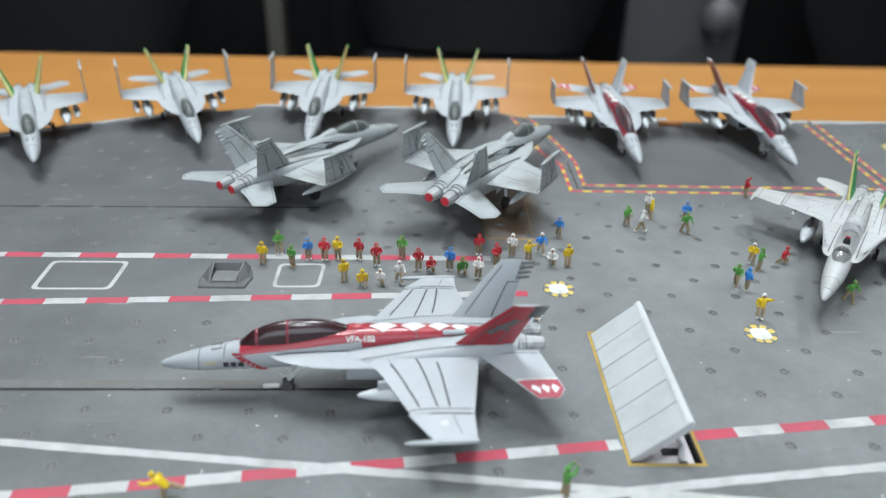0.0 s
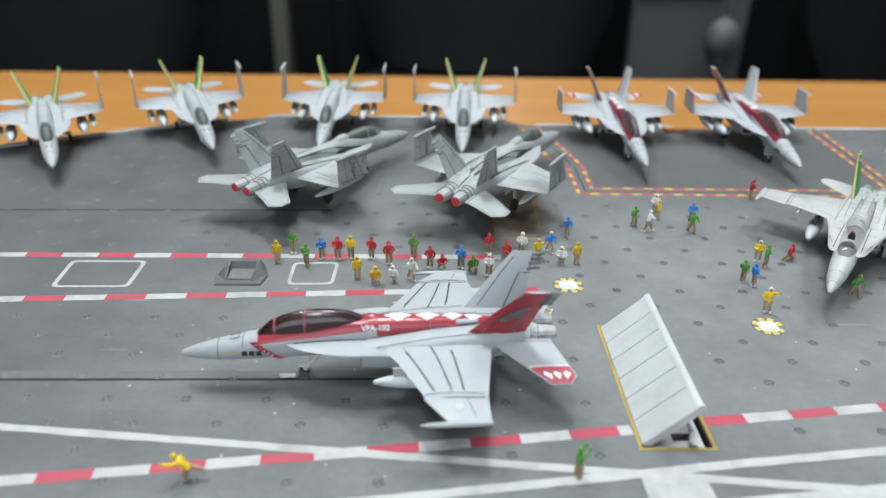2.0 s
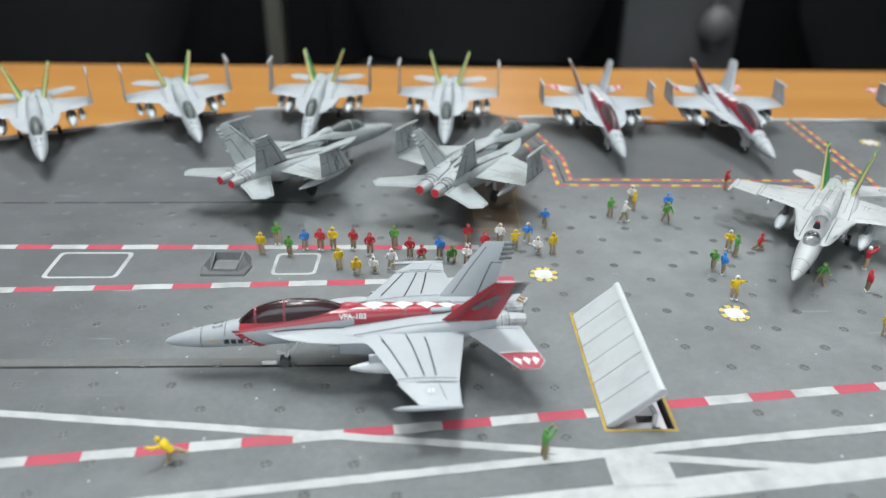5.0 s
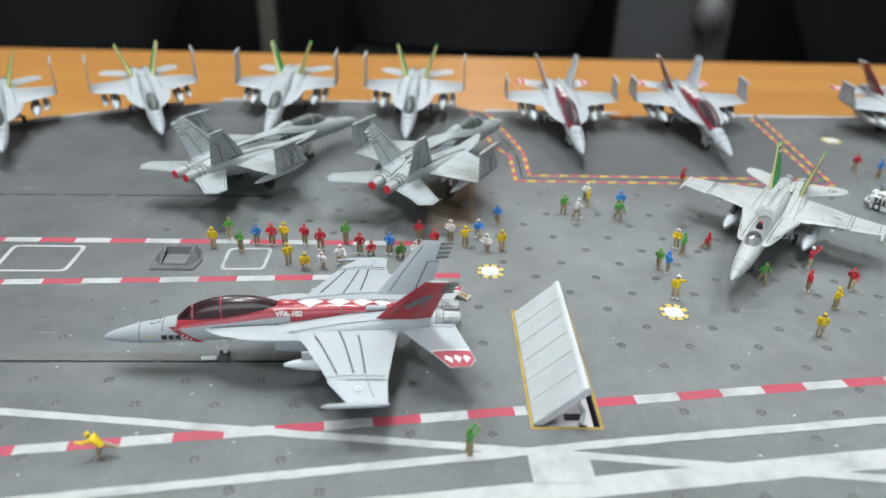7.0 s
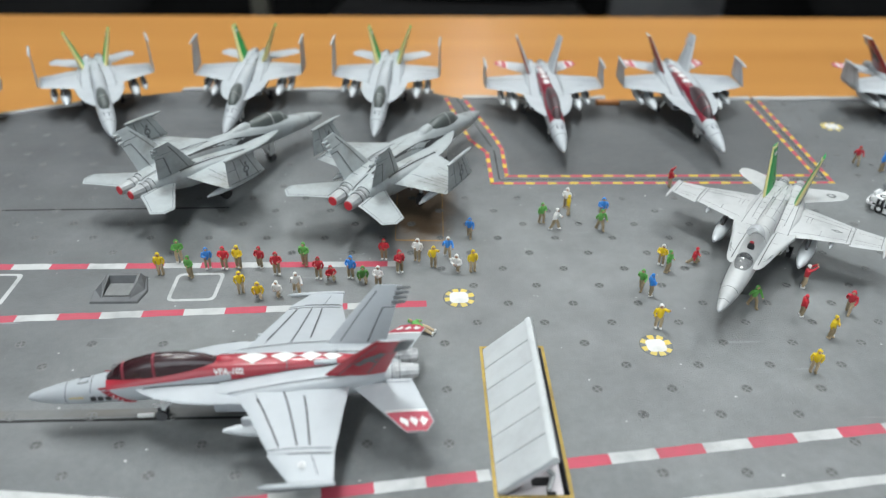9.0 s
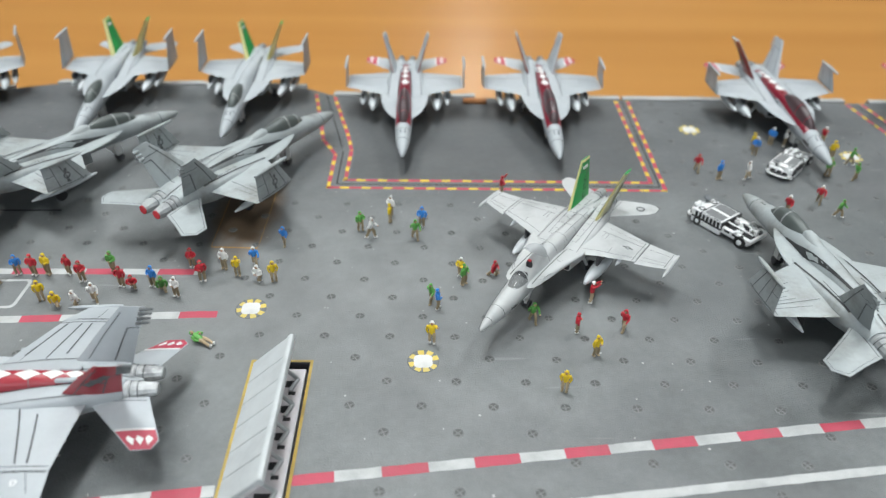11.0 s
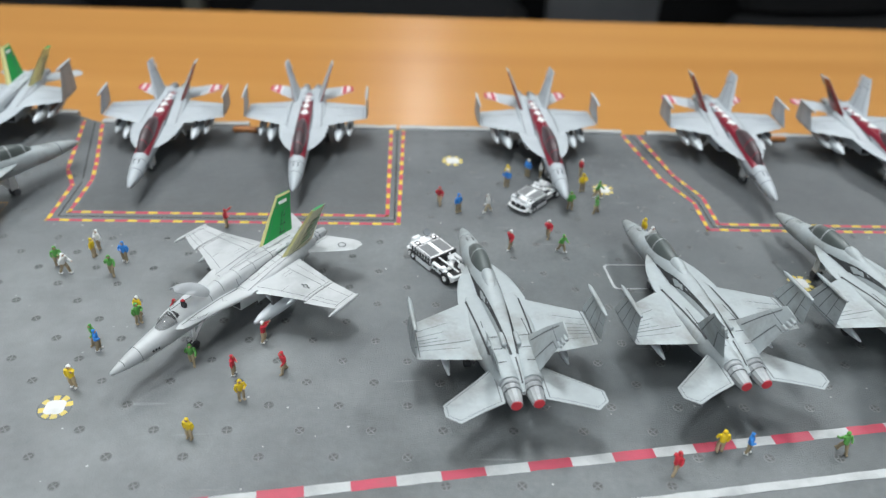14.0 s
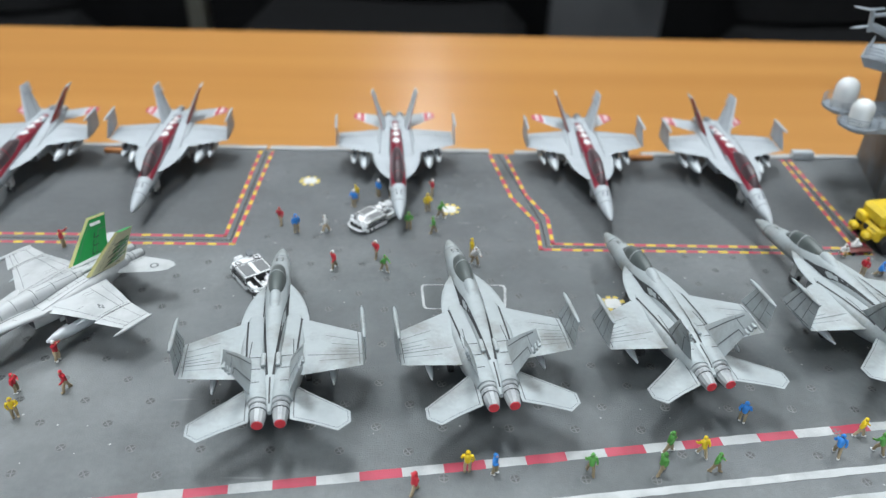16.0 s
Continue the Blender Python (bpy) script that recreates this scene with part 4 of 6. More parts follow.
class Plane:
    """A wing-like surface through span stations: leading edge, trailing edge, thickness, and the side that counts as its top."""

    def __init__(self, stations, top):
        self.st, self.top = [(Vector(a), Vector(b), t) for a, b, t in stations], Vector(top).normalized()

    def at(self, u, v, side=1.0, lift=0.0):
        n = len(self.st) - 1
        i = min(n - 1, int(u * n))
        k = u * n - i
        le, te = self.st[i][0].lerp(self.st[i + 1][0], k), self.st[i][1].lerp(self.st[i + 1][1], k)
        t = self.st[i][2] * (1 - k) + self.st[i + 1][2] * k
        h = t * 0.5 * min(1.0, 2.2 * math.sqrt(max(0.0, v)) * 0.9) * min(1.0, (1 - v) * 2.2 + 0.12)
        return le.lerp(te, v) + self.top * side * (h + lift)

    def mesh(self, bm, mats=(0, 0), nv=7, edge=None, rim=2):
        n = len(self.st)
        vv = [(i / nv) ** 1.4 for i in range(nv + 1)]
        rings = []
        for i in range(n):
            u = i / (n - 1)
            up = [self.at(u, v) for v in vv]
            dn = [self.at(u, v, -1) for v in vv[1:-1]][::-1]
            rings.append(up + dn + [])
        m = len(rings[0])
        loft(bm, rings, mats[0], True, lambda i, j: (edge if edge is not None and (j < rim or j >= m - rim) else mats[0] if j < nv else mats[1]))

    def line(self, bm, a, b, width=0.07, side=1.0, mat=0, lift=0.012, seg=4):
        """A thin raised line from (u, v) to (u, v)."""
        prev = None
        pa, pb = self.at(*a), self.at(*b)
        d = (pb - pa).normalized()
        o = d.cross(self.top).normalized() * width / 2
        for i in range(seg + 1):
            k = i / seg
            c = self.at(a[0] + (b[0] - a[0]) * k, a[1] + (b[1] - a[1]) * k, side, lift)
            now = (bm.verts.new(c - o), bm.verts.new(c + o))
            if prev:
                bm.faces.new((prev[0], prev[1], now[1], now[0])).material_index = mat
            prev = now


def body_ring_line(bm, s, width=0.07, grow=1.012, lo=0.0, hi=1.0):
    a, b = section_at(BODY, s), section_at(BODY, s + width)
    ra = hull_ring(s, 0, a[1], a[2] * grow, a[3] * grow, a[4] * grow, a[5])
    rb = hull_ring(s + width, 0, b[1], b[2] * grow, b[3] * grow, b[4] * grow, b[5])
    va, vb = [bm.verts.new(p) for p in ra], [bm.verts.new(p) for p in rb]
    n = len(va)
    for j in range(n):
        if lo <= (j + 0.5) / n <= hi:
            bm.faces.new((va[j], va[(j + 1) % n], vb[(j + 1) % n], vb[j]))


def body_cross_line(bm, s, y0, y1, width=0.07, seg=5):
    prev = None
    for i in range(seg + 1):
        y = y0 + (y1 - y0) * i / seg
        now = [bm.verts.new((X0 - s - o, y, top_of(s, y) + 0.02)) for o in (-width / 2, width / 2)]
        if prev:
            bm.faces.new((prev[0], prev[1], now[1], now[0]))
        prev = now


def body_long_line(bm, course, s0, s1, width=0.07, seg=8):
    prev = None
    for i in range(seg + 1):
        s = s0 + (s1 - s0) * i / seg
        y = course(s)
        now = [bm.verts.new((X0 - s, y + o, top_of(s, y + o) + 0.02)) for o in (-width / 2, width / 2)]
        if prev:
            bm.faces.new((prev[0], prev[1], now[1], now[0]))
        prev = now


def mirror(v, side):
    return Vector((v[0], v[1] * side, v[2]))


def jet(name, label, skin, folded=True, fold=91, two_seat=False, red=False, tails=None, covers=False, open_canopy=False, lines="panel",
        tanks=(3.0,), missiles=(4.35,), group="", at=None, stab_tip=None, line_width=0.06, insignia=True, panel=1.85, fin_tip=(14.95, 1.94, 5.22), droop=0.0, wing_lines=True, red_paint=None, glass="canopy_grey", body_rings=(2.9, 11.4), noz="nozzle", modex=False, heavy=False, te=0.0, fold_at=4.72, stab_span=1.0, lex="wide", tank_back=0.0, nose=1.0, bars=None, sit=(-0.21, 0.0198), fin_root=(12.4, 15.5), fin_te=16.3, fin_thick=1.0, le=0.0, tank_size=1.0, tank_drop=0.0, canopy_end=8.75, stab_kind="cut", stab_drop=0.0):
    root = empty(name, label, "model aircraft", group, at)
    red_paint = red_paint or M["dark_red"]
    FOLD = fold_at
    END = FOLD + panel

    # fuselage with its spine, cheeks and intakes
    bm = bmesh.new()
    nb = SEGS

    def body_pick(i, j):
        if not red:
            return 0
        a = (j + 1.0) / nb
        s = BODY[i][0]
        return 1 if (3.6 <= s < 9 and 0.08 < a < 0.42) or (9 <= s < 14 and 0.03 < a < 0.47) else 0
    rows = []
    for s, z0, w, hu, hd, e in BODY:
        k = 1 + (nose - 1) * max(0.0, 1 - s / 3.4)
        rows.append(hull_ring(s, 0, z0, w * k, hu * k, hd * k, e))
    loft(bm, rows, 0, True, body_pick)
    for side in (1, -1):
        loft(bm, [hull_ring(s, y * side, *r, n=16) for s, y, *r in NACELLE], 0)
    for y in (0.36, -0.36):
        box(bm, X0 - 13.6, X0 - 12.6, y - .12, y + .12, 3.05, 3.24, 0.05)
    fus = part("fuselage", bm, [skin, red_paint], root, smooth=50)
    # intakes, dark inside
    for side in (1, -1):
        bm = bmesh.new()
        s, y, z, w, hu, hd, e = NACELLE[0]
        loft(bm, [hull_ring(s - 0.02, y * side, z, w * .86, hu * .86, hd * .86, e, 16), hull_ring(s + 0.05, y * side, z, w * .8, hu * .8, hd * .8, e, 16)], 0)
        part("intake", bm, M["gun"], fus)
    # leading-edge extensions
    for side in (1, -1):
        if lex == "slim":
            edge = ((4.9, .5), (5.4, .82), (6.1, 1.16), (7.0, 1.48), (7.9, 1.68), (8.8, 1.8))
        elif lex == "wide":
            edge = ((4.7, .5), (5.25, .98), (5.9, 1.36), (6.9, 1.72), (7.9, 1.92), (8.8, 2.0))
        else:
            edge = ((4.1, .5), (4.1, .74), (4.3, .94), (4.7, 1.08), (5.6, 1.24), (6.6, 1.4), (7.8, 1.62), (8.8, 1.86))
        strake = Plane([((X0 - a, y * side, (2.56 if lex == "narrow" else 2.46) + .02 * i * (lex != "narrow")), (X0 - 9.6, y * side, 2.52), (.46 if lex == "narrow" else .22) - .022 * i) for i, (a, y) in enumerate(edge)], (0, 0, 1))
        bm = bmesh.new()
        strake.mesh(bm)
        ext = part("leading_edge_extension", bm, skin, root, smooth=40)
        if lines != "panel_soft":
            bm = bmesh.new()
            u = .16 if lex == "narrow" else .09
            strake.line(bm, (u, .06), (u, .88), line_width * 1.6, 1, 0, .02, 8)
            if lex == "narrow":
                for v in (.14, .19, .62):
                    strake.line(bm, (u, v), (.55, v * .8), line_width * .8, 1, 0, .015, 3)
            part("panel_line", bm, M["panel"], ext)
    # wings, with the outer panels spread or folded up
    for side in (1, -1):
        inner = Plane([((X0 - 8.7 - le, 1.0 * side, 2.56), (X0 - 13.9 - te, 1.0 * side, 2.54), .34), ((X0 - 9.5 - le * 1.3, 2.5 * side, 2.54), (X0 - 13.65 - te, 2.5 * side, 2.5), .26), ((X0 - 10.55 - le * 1.6, FOLD * side, 2.52 - droop * .5), (X0 - 13.3 - te, FOLD * side, 2.46 - droop * .5), .17)], (0, 0, 1))
        bm = bmesh.new()
        inner.mesh(bm)
        wing = part("inner_wing", bm, skin, root, smooth=40)
        bm = bmesh.new()
        lw = line_width
        if modex:
            for v, u in ((.16, .3), (.42, .12), (.6, .3)):
                inner.line(bm, (u, v), (.93, v + .03), lw * 1.7, seg=8)
            inner.line(bm, (.2, .17), (.94, .19), lw * .5)
        elif open_canopy:
            inner.line(bm, (.2, .13), (1, .13), lw * .8, seg=8)
            inner.line(bm, (.62, .13), (.62, .3), lw * .7)
            inner.line(bm, (.3, .86), (.95, .86), lw * .6)
            inner.line(bm, (.34, .5), (.34, .7), lw * .7)
            inner.line(bm, (.42, .5), (.42, .7), lw * .7)
        elif wing_lines:
            inner.line(bm, (0.25, .16), (1, .16), lw)
            inner.line(bm, (0.6, .16), (0.6, .7), lw * .6)
        if not modex:
            inner.line(bm, (0.25, .70), (1, .70), lw)
        inner.line(bm, (0.96, .02), (0.96, .95), lw)
        if not wing_lines:
            for v, u in ((.3, .55), (.46, .62), (.56, .7), (.63, .6), (.8, .45)):
                inner.line(bm, (u, v), (.95, v), lw * .7)
        part("panel_line", bm, M["panel" if modex or open_canopy else lines], wing)
        turn = Matrix.Identity(4)
        if folded:
            hinge = Vector((0, FOLD * side, 2.6))
            turn = Matrix.Translation(hinge) @ Matrix.Rotation(radians(fold) * side, 4, "X") @ Matrix.Translation(-hinge)

        def tip(x, y, z):
            return turn @ Vector((x, y * side, z))
        up = turn.to_3x3() @ Vector((0, 0, 1))
        outer = Plane([(tip(X0 - 10.3 - le * 2.1, FOLD + .03, 2.52 - droop * .5), tip(X0 - 13.3 - te, FOLD + .03, 2.46 - droop * .5), .17), (tip(X0 - 10.8 - te * .4 - le * 1.6, FOLD + panel * .5, 2.51 - droop * .75), tip(X0 - 13.3 - te, FOLD + panel * .5, 2.46 - droop * .75), .13), (tip(X0 - 11.35 - te * .7 - le * 1.1, END, 2.5 - droop), tip(X0 - 13.3 - te, END, 2.46 - droop), .08)], up)
        bm = bmesh.new()
        outer.mesh(bm)
        ow = part("outer_wing", bm, skin, root, smooth=40)
        bm = bmesh.new()
        for sd in ((1, -1) if folded else (1,)):
            if modex:
                outer.line(bm, (.04, .3), (.04, .95), lw, sd)
                outer.line(bm, (.1, .66), (.8, .68), lw * .6, sd)
                continue
            if open_canopy:
                outer.line(bm, (.02, .04), (.02, .97), lw, sd)
                for v in (.16, .3, .74):
                    outer.line(bm, (.1, v), (.93, v), lw * .7, sd)
                outer.line(bm, (.9, .06), (.9, .95), lw, sd)
                continue
            outer.line(bm, (0, .2), (.97, .2), lw, sd)
            outer.line(bm, (0, .72), (.97, .72), lw, sd)
            if heavy:
                outer.line(bm, (.1, .46), (.9, .46), lw, sd)
            outer.line(bm, (.06, .1), (.06, .93), lw, sd)
            outer.line(bm, (.6, .72), (.6, .96), lw * .7, sd)
        part("panel_line", bm, M["panel" if modex or open_canopy else lines], ow)
        if insignia and (folded or side == 1) and lines != "panel_soft":
            bm = bmesh.new()
            for sd in (side,):
                c, r = inner.at(.8, .45, sd, .03) if open_canopy else outer.at(.45, .45, sd, .06), .15 if modex else .17 if open_canopy else .24
                ux, uy = Vector((1, 0, 0)), up.cross(Vector((1, 0, 0))).normalized()
                for i in range(10):
                    a, b2 = [6.28319 * (i + k) / 10 for k in (0, 1)]
                    q = [c + (ux * math.cos(t) + uy * math.sin(t)) * rr for t, rr in ((a, r), (b2, r), (b2, r * .6), (a, r * .6))]
                    bm.faces.new([bm.verts.new(p) for p in q])
                for sgn in (() if modex else (1, -1)):
                    q = [c + uy * sgn * w2 + ux * h2 for w2, h2 in ((r * 1.08, r / 3), (r * 2, r / 3), (r * 2, -r / 3), (r * 1.08, -r / 3))]
                    bm.faces.new([bm.verts.new(p) for p in q])
            part("insignia", bm, M["pure_white" if modex else lines], ow)
        bm = bmesh.new()
        r0, r1 = tip(X0 - 10.5 - te * .8, END + .08, 2.48 - droop), tip(X0 - 13.35 - te, END + .08, 2.46 - droop)
        rings = []
        for k, rr in ((0, .02), (.1, .09), (.3, .12), (.8, .12), (1, .07)):
            c = r0.lerp(r1, k)
            rings.append([c + Vector((0, rr * math.cos(6.28319 * i / 8), rr * math.sin(6.28319 * i / 8))) for i in range(8)])
        loft(bm, rings)
        part("tip_rail", bm, skin, ow, smooth=60)

    # fins
    for side in (1, -1):
        up = Vector((0, -side, 0.42))
        ta, tb = fin_root
        fin = Plane([((X0 - ta, 1.0 * side, 2.85), (X0 - tb, .9 * side, 2.75), .24 * fin_thick),
                     ((X0 - (ta + fin_tip[0]) / 2, (1.0 + fin_tip[1]) / 2 * side, (3.0 + fin_tip[2]) / 2), (X0 - (tb + fin_te) / 2, (.9 + fin_tip[1]) / 2 * side, (2.9 + fin_tip[2]) / 2), .17 * fin_thick),
                     ((X0 - fin_tip[0], fin_tip[1] * side, fin_tip[2]), (X0 - fin_te, (fin_tip[1] - .03) * side, fin_tip[2] - .08), .1 * fin_thick)], up)
        bm = bmesh.new()
        mats = [skin, skin, skin]
        if tails == "red":
            mats = [skin, red_paint, red_paint]
        if tails == "green":
            mats = [M["green_tail"], M["cream_tail" if open_canopy else "yellow_tail"], M["yellow_tail"]]
        # 0 inner face, 1 outer face, 2 leading edge
        fin.mesh(bm, (0, 1), edge=2 if tails == "green" else None, rim=1 if open_canopy else 2)
        f = part("fin", bm, mats, root, smooth=40)
        bm = bmesh.new()
        for sd in (1, -1):
            bold = 1.6 if modex or heavy else 1.0
            fin.line(bm, (.08, .68), (.62, .68), lw * bold, sd)
            fin.line(bm, (.62, .68), (.62, .97), lw, sd)
            fin.line(bm, (.1, .2), (.9, .2), lw * .8 * bold, sd)
            if not modex:
                fin.line(bm, (.72, .1), (.72, .95), lw * .7, sd)
        part("panel_line", bm, M[lines], f)
        bm = bmesh.new()
        for k in range(3 if heavy else 4):
            b0 = fin.at(0.72 + .1 * k if heavy else 0.70 + .085 * k, .97, 1)
            z = b0.z
            tube(bm, (b0.x - .16 if heavy else b0.x - .42, b0.y, z), (b0.x + .2, b0.y, z), .085 if heavy else .055, .1, 8)
        if tails == "green":
            bm.free()
            bm = bmesh.new()
            fin.line(bm, (.02, .05), (.985, .05), .2 if open_canopy else .62, 1, 0, .015, 8)
            fin.line(bm, (.965, .03), (.965, .97), .16, 1, 0, .018)
            part("fin_edge", bm, M["yellow_tail"], f)
            if open_canopy:
                bm = bmesh.new()
                for k in range(3):
                    fin.line(bm, (.12 + .17 * k, .56), (.12 + .17 * k, .74), .05, 1, 0, .02)
                    fin.line(bm, (.1 + .17 * k, .56), (.24 + .17 * k, .56), .05, 1, 0, .02)
                part("rudder_hinge", bm, M["panel"], f)
        else:
            part("fin_pod", bm, M["panel_mid"] if modex else skin, f, smooth=40)
        if tails == "red":
            # emblem on the outer face, a plain dark shape
            bm = bmesh.new()
            fin.line(bm, (.35, .3), (.62, .62), .34, -1, 0, .02)
            fin.line(bm, (.52, .3), (.4, .68), .2, -1, 0, .022)
            fin.line(bm, (.66, .52), (.6, .72), .22, -1, 0, .024)
            part("emblem", bm, M["panel_mid" if modex else "panel"], f)
        if tails == "green":
            bm = bmesh.new()
            for k in range(5):
                fin.line(bm, (.14 + .13 * k, .3 + .05 * (k % 2)), (.26 + .12 * k, .5 + .06 * (k % 3)), .09, -1, 0, .02 + .002 * k)
                fin.line(bm, (.2 + .12 * k, .62), (.12 + .14 * k, .8), .06, -1, 0, .022 + .002 * k)
            part("emblem", bm, M["panel"], f)
            bm = bmesh.new()
            for k in range(6):
                fin.line(bm, (.2 + .09 * k, .42 + .05 * (k % 3)), (.3 + .09 * k, .93 - .06 * (k % 2)), .13, -1, 0, .018)
            part("emblem", bm, M["green_tail"], f)
            bm = bmesh.new()
            for k in range(4):
                fin.line(bm, (.18 + .12 * k, .6), (.27 + .12 * k, .86), .07, -1, 0, .026)
            part("emblem", bm, M["pure_white"], f)
            bm = bmesh.new()
            fin.line(bm, (.80, .28), (.80, .75), .2, 1, 0, .02)
            part("tail_mark", bm, M["pure_white"], f)

    # tailplanes
    for side in (1, -1):
        stab = Plane([((X0 - 14.2, .95 * side, 2.4), (X0 - 16.85, .95 * side, 2.4), .16), ((X0 - 15.25, 2.1 * side, 2.4), (X0 - 17.35, 2.1 * side, 2.4), .13), ((X0 - 16.1, 3.15 * side, 2.38), (X0 - 17.88, 3.15 * side, 2.38), .09), ((X0 - 16.6, 3.75 * side, 2.36), (X0 - 17.35, 3.75 * side, 2.36), .05)], (0, 0, 1))
        if stab_kind == "square":
            stab = Plane([((X0 - 14.0, .95 * side, 2.4), (X0 - 16.85, .95 * side, 2.4), .16), ((X0 - 14.9, 1.95 * side, 2.4), (X0 - 17.2, 1.95 * side, 2.4), .13), ((X0 - 15.85, 3.0 * side, 2.39), (X0 - 17.6, 3.0 * side, 2.39), .1),
                          ((X0 - 16.1, 3.28 * side, 2.38), (X0 - 17.7, 3.28 * side, 2.38), .08), ((X0 - 16.5, 3.72 * side, 2.37), (X0 - 17.4, 3.72 * side, 2.37), .06)], (0, 0, 1))
        if open_canopy:
            stab = Plane([((X0 - 14.2, .95 * side, 2.4), (X0 - 16.85, .95 * side, 2.4), .16), ((X0 - 15.1, 1.95 * side, 2.4), (X0 - 17.3, 1.95 * side, 2.4), .13), ((X0 - 15.85, 2.8 * side, 2.39), (X0 - 17.65, 2.8 * side, 2.39), .1),
                          ((X0 - 16.35, 3.3 * side, 2.38), (X0 - 17.7, 3.3 * side, 2.38), .08), ((X0 - 16.85, 3.62 * side, 2.37), (X0 - 17.5, 3.62 * side, 2.37), .05)], (0, 0, 1))
        for a, b, _ in stab.st:
            for v in (a, b):
                v.z -= stab_drop * (abs(v.y) - .95) / 2.77
                v.y = side * (.95 + (abs(v.y) - .95) * stab_span)
        bm = bmesh.new()
        stab.mesh(bm)
        st = part("tailplane", bm, skin, root, smooth=40)
        bm = bmesh.new()
        if not open_canopy and not stab_tip:
            stab.line(bm, (.06, .07), (.66, .09), lw * .5, seg=6)
            stab.line(bm, (.66, .09), (.93, .16), lw * .5)
            stab.line(bm, (.93, .16), (.93, .84), lw * .5)
            stab.line(bm, (.06, .93), (.66, .91), lw * .5, seg=6)
            stab.line(bm, (.66, .91), (.93, .84), lw * .5)
        stab.line(bm, (.05, .05), (.05, .95), lw)
        part("panel_line", bm, M[lines], st)
        if open_canopy and side == 1:
            bm = bmesh.new()
            c = stab.at(.45, .45, 1, .03)
            for i in range(12):
                a, b2 = [6.28319 * (i + k) / 12 for k in (0, 1)]
                bm.faces.new([bm.verts.new(c + Vector((math.cos(t), math.sin(t), 0)) * rr) for t, rr in ((a, .3), (b2, .3), (b2, .2), (a, .2))])
            part("insignia", bm, M[lines], st)
        if stab_tip:
            bm = bmesh.new()
            grid = [[bm.verts.new(stab.at(.44 + .555 * p / 6, .03 + .94 * q / 6, 1, .02)) for q in range(7)] for p in range(7)]
            for p in range(6):
                for q in range(6):
                    bm.faces.new((grid[p][q], grid[p + 1][q], grid[p + 1][q + 1], grid[p][q + 1]))
            part("tip_band", bm, M["red"], st)
            bm = bmesh.new()
            for v in (.24, .5, .76):
                bm.faces.new([bm.verts.new(stab.at(u, v + dv, 1, .04)) for u, dv in ((.52, 0), (.68, .11), (.88, 0), (.68, -.11))])
            stab.line(bm, (.43, .04), (.43, .96), .1, 1, 0, .03)
            part("diamond_band", bm, M["pure_white"], st)

    # nozzles
    for side in (1, -1):
        bm = bmesh.new()
        rings = []
        for s, r in ((15.2, .52), (15.3, .57), (15.5, .57), (15.54, .51), (15.66, .51), (15.7, .57), (15.9, .57), (15.94, .51), (16.06, .51), (16.1, .54), (16.3, .52), (16.34, .49), (16.7, .45), (17.15, .37)):
            rings.append([Vector((X0 - s, (.52 * side) + r * (1 if i % 2 or s < 16.12 else .93) * math.cos(6.28319 * i / 24), 2.46 + r * (1 if i % 2 or s < 16.12 else .93) * math.sin(6.28319 * i / 24))) for i in range(24)])
        loft(bm, rings)
        bmesh.ops.scale(bm, vec=(1, .81, .81), space=Matrix.Translation((0, -.52 * side, -2.46)), verts=bm.verts)
        nz = part("nozzle", bm, M[noz], root, smooth=25)
        bm = bmesh.new()
        tube(bm, (X0 - 17.0, .52 * side, 2.46), (X0 - 17.2, .52 * side, 2.46), .28, .255, 16)
        part("exhaust_cover" if covers else "exhaust", bm, M["cover_red"] if covers else M["nozzle_pale"] if modex else M["gun"], nz)
        bm = bmesh.new()
        for s, rr in ((15.57, .44), (15.97, .44), (16.31, .43)):
            sq = [[Vector((X0 - s - d, .52 * side + rr * math.cos(6.28319 * i / 16), 2.46 + rr * math.sin(6.28319 * i / 16))) for i in range(16)] for d in (0, .03)]
            loft(bm, sq)
        part("seam", bm, M[lines], nz)

    # canopy
    end = canopy_end if two_seat else 6.8
    bm = bmesh.new()
    rings = []
    start = 3.55 if two_seat else 3.3
    if open_canopy:
        end = 4.4
    for i in range(9):
        k = i / 8
        s = start + (end - start) * k
        _, z0, w, hu, hd, e = section_at(BODY, s)
        rise = (math.sin(math.pi * min(1, (k ** .8) if not open_canopy else k * .5)) ** .8) * (0.52 if heavy else 0.66 if two_seat else .36 if open_canopy else .5)
        wid = .5 * (0.35 + .65 * math.sin(math.pi * (0.12 + .78 * (k if not open_canopy else k * .5))))
        zb = z0 + hu * .72
        rings.append([Vector((X0 - s, wid * math.cos(a), zb + (hu * .28 + rise) * math.sin(a))) for a in [math.pi * j / 8 for j in range(9)]] + [Vector((X0 - s, 0, zb - .1))])
    loft(bm, rings)
    cn = part("canopy" if not open_canopy else "windscreen", bm, M[glass], root, smooth=60)
    bm = bmesh.new()
